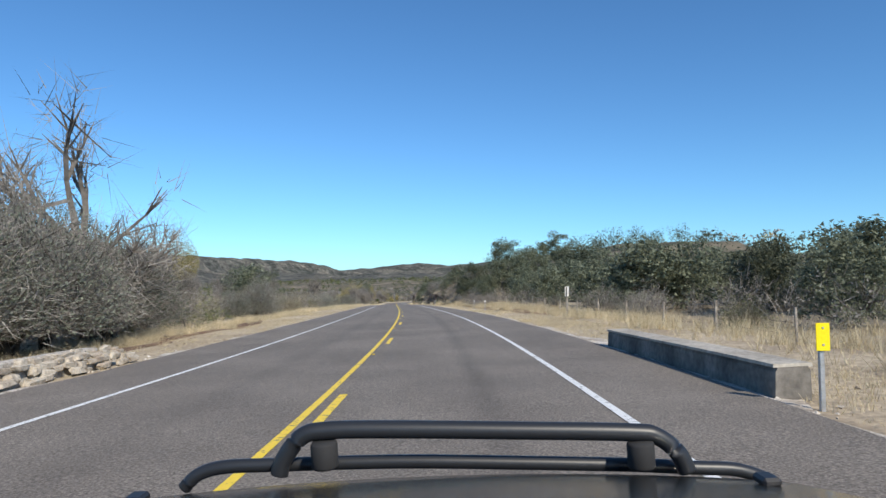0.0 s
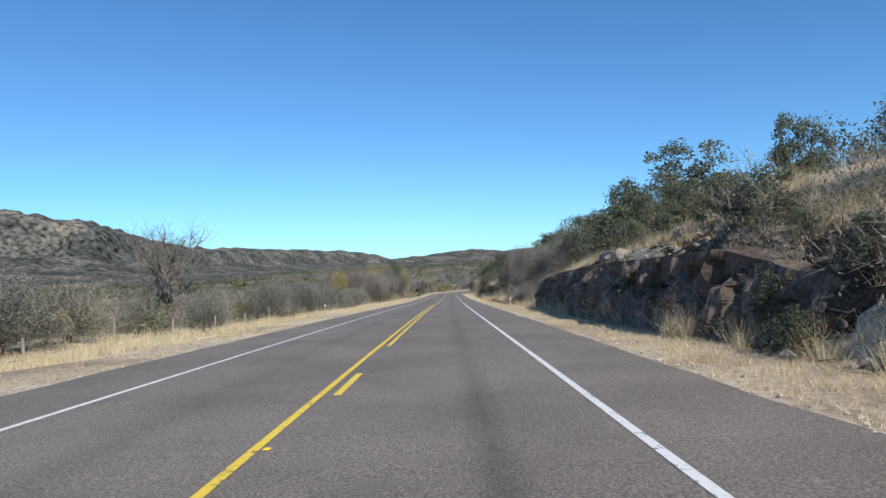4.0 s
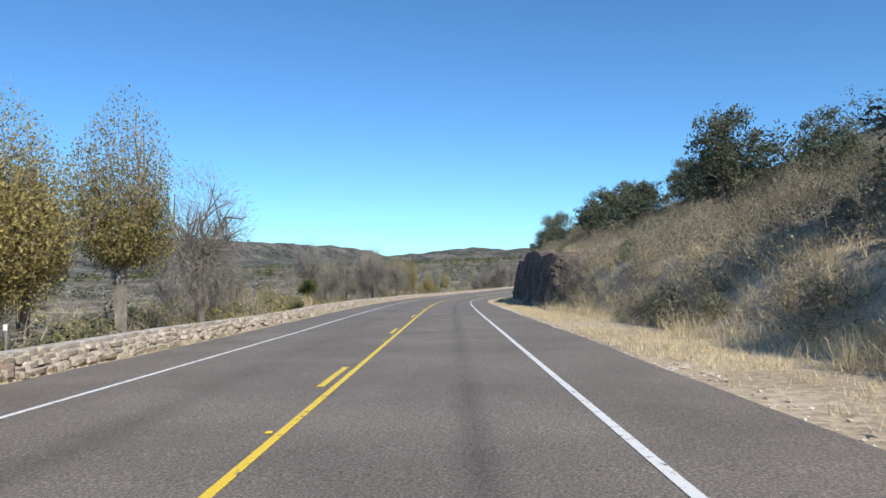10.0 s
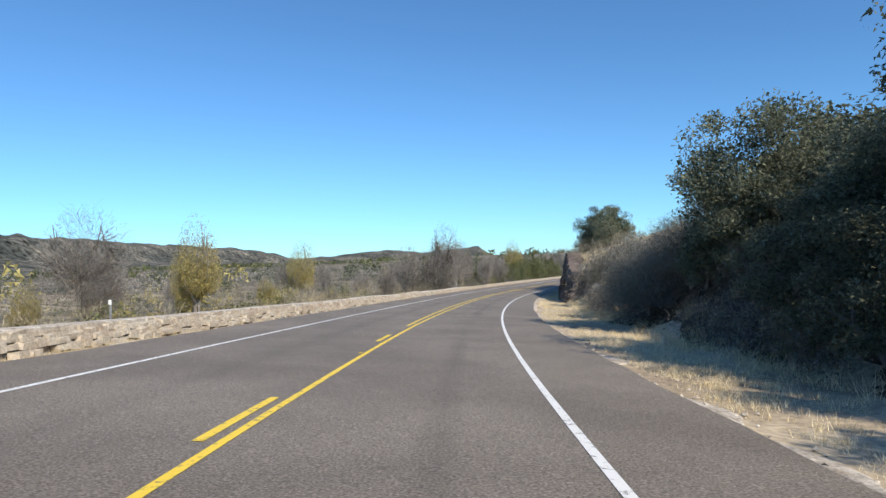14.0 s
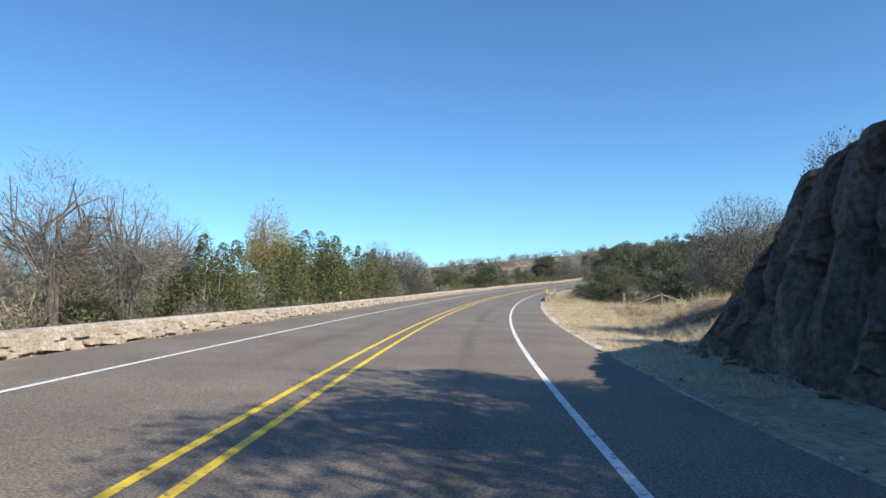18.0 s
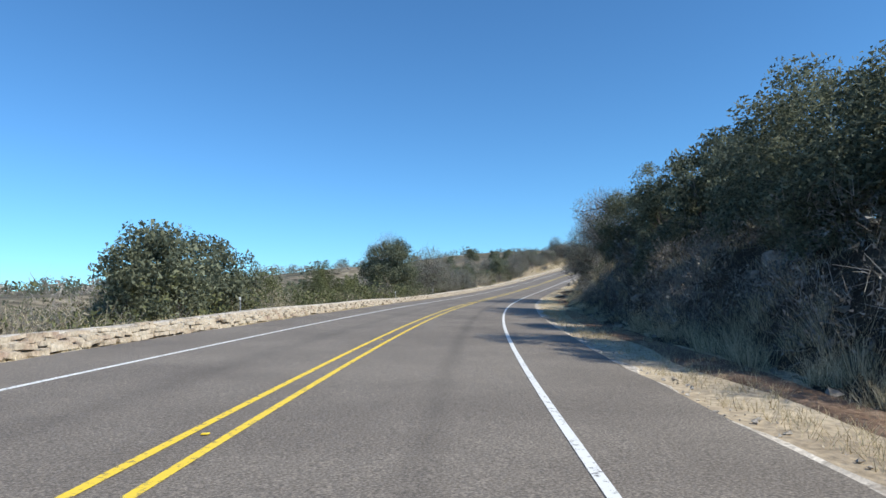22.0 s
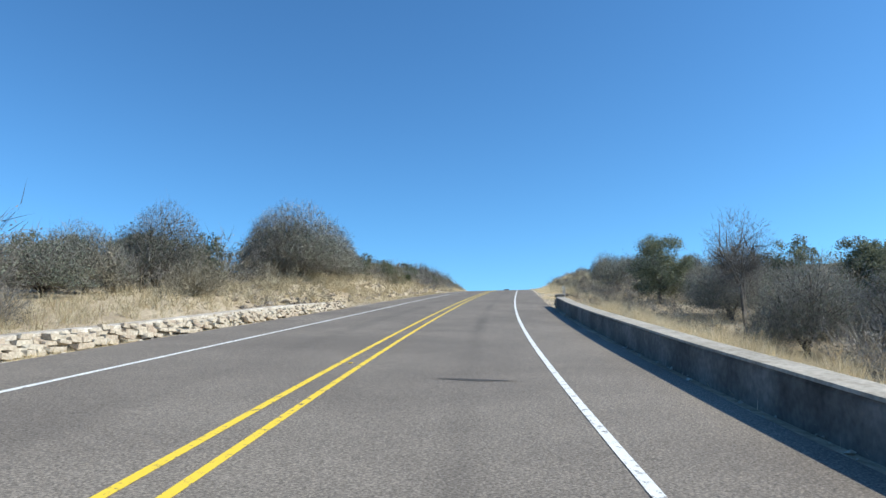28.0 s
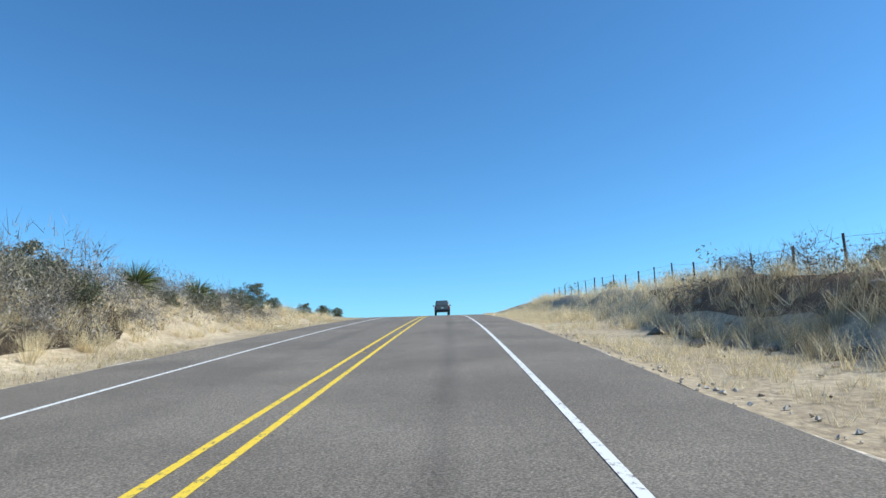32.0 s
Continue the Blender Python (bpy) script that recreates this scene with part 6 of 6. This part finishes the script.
part("body", lofted("body", [sec(-2.3, 1.74, 0.45, 1.02), sec(-2.2, 1.86, 0.38, 1.08), sec(0.8, 1.88, 0.36, 1.08), sec(2.2, 1.84, 0.4, 0.98), sec(2.42, 1.68, 0.5, 0.85)], CAR_PAINT), suv, "grey-green painted body")
part("cabin", lofted("cabin", [sec(-2.2, 1.66, 1.06, 1.12, 0.1), sec(-1.95, 1.52, 1.0, 1.74, 0.12), sec(0.2, 1.52, 1.0, 1.78, 0.12), sec(1.1, 1.62, 1.0, 1.1, 0.1)], CAR_PAINT), suv, "roof and pillars")
rear = mesh_of("rear_window", [(-0.62, -2.13, 1.16), (0.62, -2.13, 1.16), (0.55, -1.975, 1.62), (-0.55, -1.975, 1.62), (-0.62, -2.16, 1.16), (0.62, -2.16, 1.16), (0.55, -2.0, 1.62), (-0.55, -2.0, 1.62)], [(4, 5, 6, 7), (0, 3, 2, 1), (0, 1, 5, 4), (1, 2, 6, 5), (2, 3, 7, 6), (3, 0, 4, 7)], GLASS)
part("rear_window", rear, suv, "dark tinted rear window")
part("bumper", box_mesh("bumper", 1.78, 0.16, 0.26, BLACK_TRIM, 0.04), suv, "dark rear bumper", pose(0, -2.34, 0.42))
part("number_plate", box_mesh("number_plate", 0.32, 0.015, 0.16, WHITE_SIGN, 0.004), suv, "plain white plate", pose(0, -2.33, 0.78))
for x in (-0.78, 0.78):
    part("tail_light", box_mesh("tail_light", 0.16, 0.06, 0.34, RED_LENS, 0.02), suv, "red tail light", pose(x, -2.28, 0.74))
    part("mirror", box_mesh("mirror", 0.18, 0.1, 0.14, BLACK_TRIM, 0.03), suv, "", pose(x * 1.28, 0.75, 1.1))
    for y in (-1.45, 1.5):
        wheel(suv, x, y)

# ---- the front of the carrying vehicle, where it stands at the start ----
BAR = plain("black_powder_coat", (0.022, 0.024, 0.028), 0.42, 0.0, 0.5)
HOOD_PAINT = plain("dark_gloss_paint", (0.03, 0.031, 0.030), 0.14, 0.0, 0.6)
truck = thing("offroad_vehicle", "dark off-road vehicle front with a black tubular brush guard", "car", m=Matrix.Translation(place(0.0, 1.69, 0.0, False)) @ pose(0, 0, 0, 0, -1.3, 0.95))
EYE = 1.495


def seen_at(px, py, depth):
    """A point of the vehicle in its own frame, from its bearing to the driver's view."""
    x, z, y = (px - 804) / 1167 * depth, -(py - 437) / 1167 * depth, depth
    a, r = radians(2.6), radians(1.77)
    x, z = x * math.cos(r) - z * math.sin(r) * -1 * -1, z * math.cos(r) + x * math.sin(r) * -1
    return Vector((x, y * math.cos(a) - z * math.sin(a), EYE + z * math.cos(a) + y * math.sin(a)))


def bar(name, pts, r, parent, label=""):
    fine = []
    for i in range(len(pts) - 1):
        p0, p1, p2, p3 = pts[max(i - 1, 0)], pts[i], pts[i + 1], pts[min(i + 2, len(pts) - 1)]
        for k in range(6):
            t = k / 6
            fine.append(0.5 * ((2 * p1) + (p2 - p0) * t + (2 * p0 - 5 * p1 + 4 * p2 - p3) * t * t + (3 * p1 - p0 - 3 * p2 + p3) * t ** 3))
    fine.append(pts[-1])
    V, Fc = tubes([[(p, r) for p in fine]], 14)
    return part(name, mesh_of(name, V, Fc, BAR, True), parent, label)


guard = bar("brush_guard", [seen_at(x, y, 1.95) for x, y in ((488, 838), (497, 812), (530, 772), (575, 760), (700, 758), (900, 760), (1110, 763), (1160, 770), (1196, 800), (1210, 832))], 0.0265, truck, "black tubular brush guard hoop")
bar("lower_bar", [seen_at(x, y, 2.02) for x, y in ((318, 862), (345, 838), (390, 825), (480, 821), (700, 815), (900, 817), (1110, 821), (1220, 826), (1300, 830), (1360, 850))], 0.021, guard, "black lower cross bar")
for x in (570, 1130):
    p, q = seen_at(x, 780, 1.93), seen_at(x, 826, 1.93)
    V, Fc = tubes([[(p, 0.036), (p * 0.9 + q * 0.1, 0.040), (q * 0.9 + p * 0.1, 0.040), (q, 0.036)]], 14)
    part("clamp", mesh_of("clamp", V, Fc, RUBBER, True), guard, "black rubber clamp")


def hood_z(x, y):
    return 0.925 + (1.95 - y) * 0.2 - 0.05 * x * x - 0.25 * max(0.0, y - 1.92)


rows = []
for y in np.linspace(0.75, 2.05, 12):
    rows.append([(x, y, hood_z(x, y)) for x in np.linspace(-0.95, 0.95, 17)])
hv = [p for r in rows for p in r]
hood = part("hood", mesh_of("hood", hv + [(x, y, z - 0.03) for x, y, z in hv], [tuple(f) for f in grid_faces(12, 17)[:, ::-1].tolist()] + [tuple(204 + i for i in f) for f in grid_faces(12, 17).tolist()], HOOD_PAINT, True), truck, "dark glossy curved bonnet")
for x in (-0.55, 0.55):
    part("washer_nozzle", box_mesh("washer_nozzle", 0.05, 0.07, 0.025, BLACK_TRIM, 0.008), hood, "", pose(x * 1.5, 1.75, hood_z(x * 1.5, 1.75)))
part("front_body", lofted("front_body", [sec(0.75, 1.9, 0.42, 1.03), sec(1.9, 1.86, 0.42, 0.80), sec(2.04, 1.7, 0.42, 0.74)], HOOD_PAINT), truck, "dark front wings and grille")
part("front_bumper", box_mesh("front_bumper", 1.7, 0.2, 0.25, BLACK_TRIM, 0.05), truck, "black front bumper", pose(0, 2.2, 0.4))
for x in (-0.74, 0.74):
    wheel(truck, x * 1.05, 1.3, 0.38, 0.25)
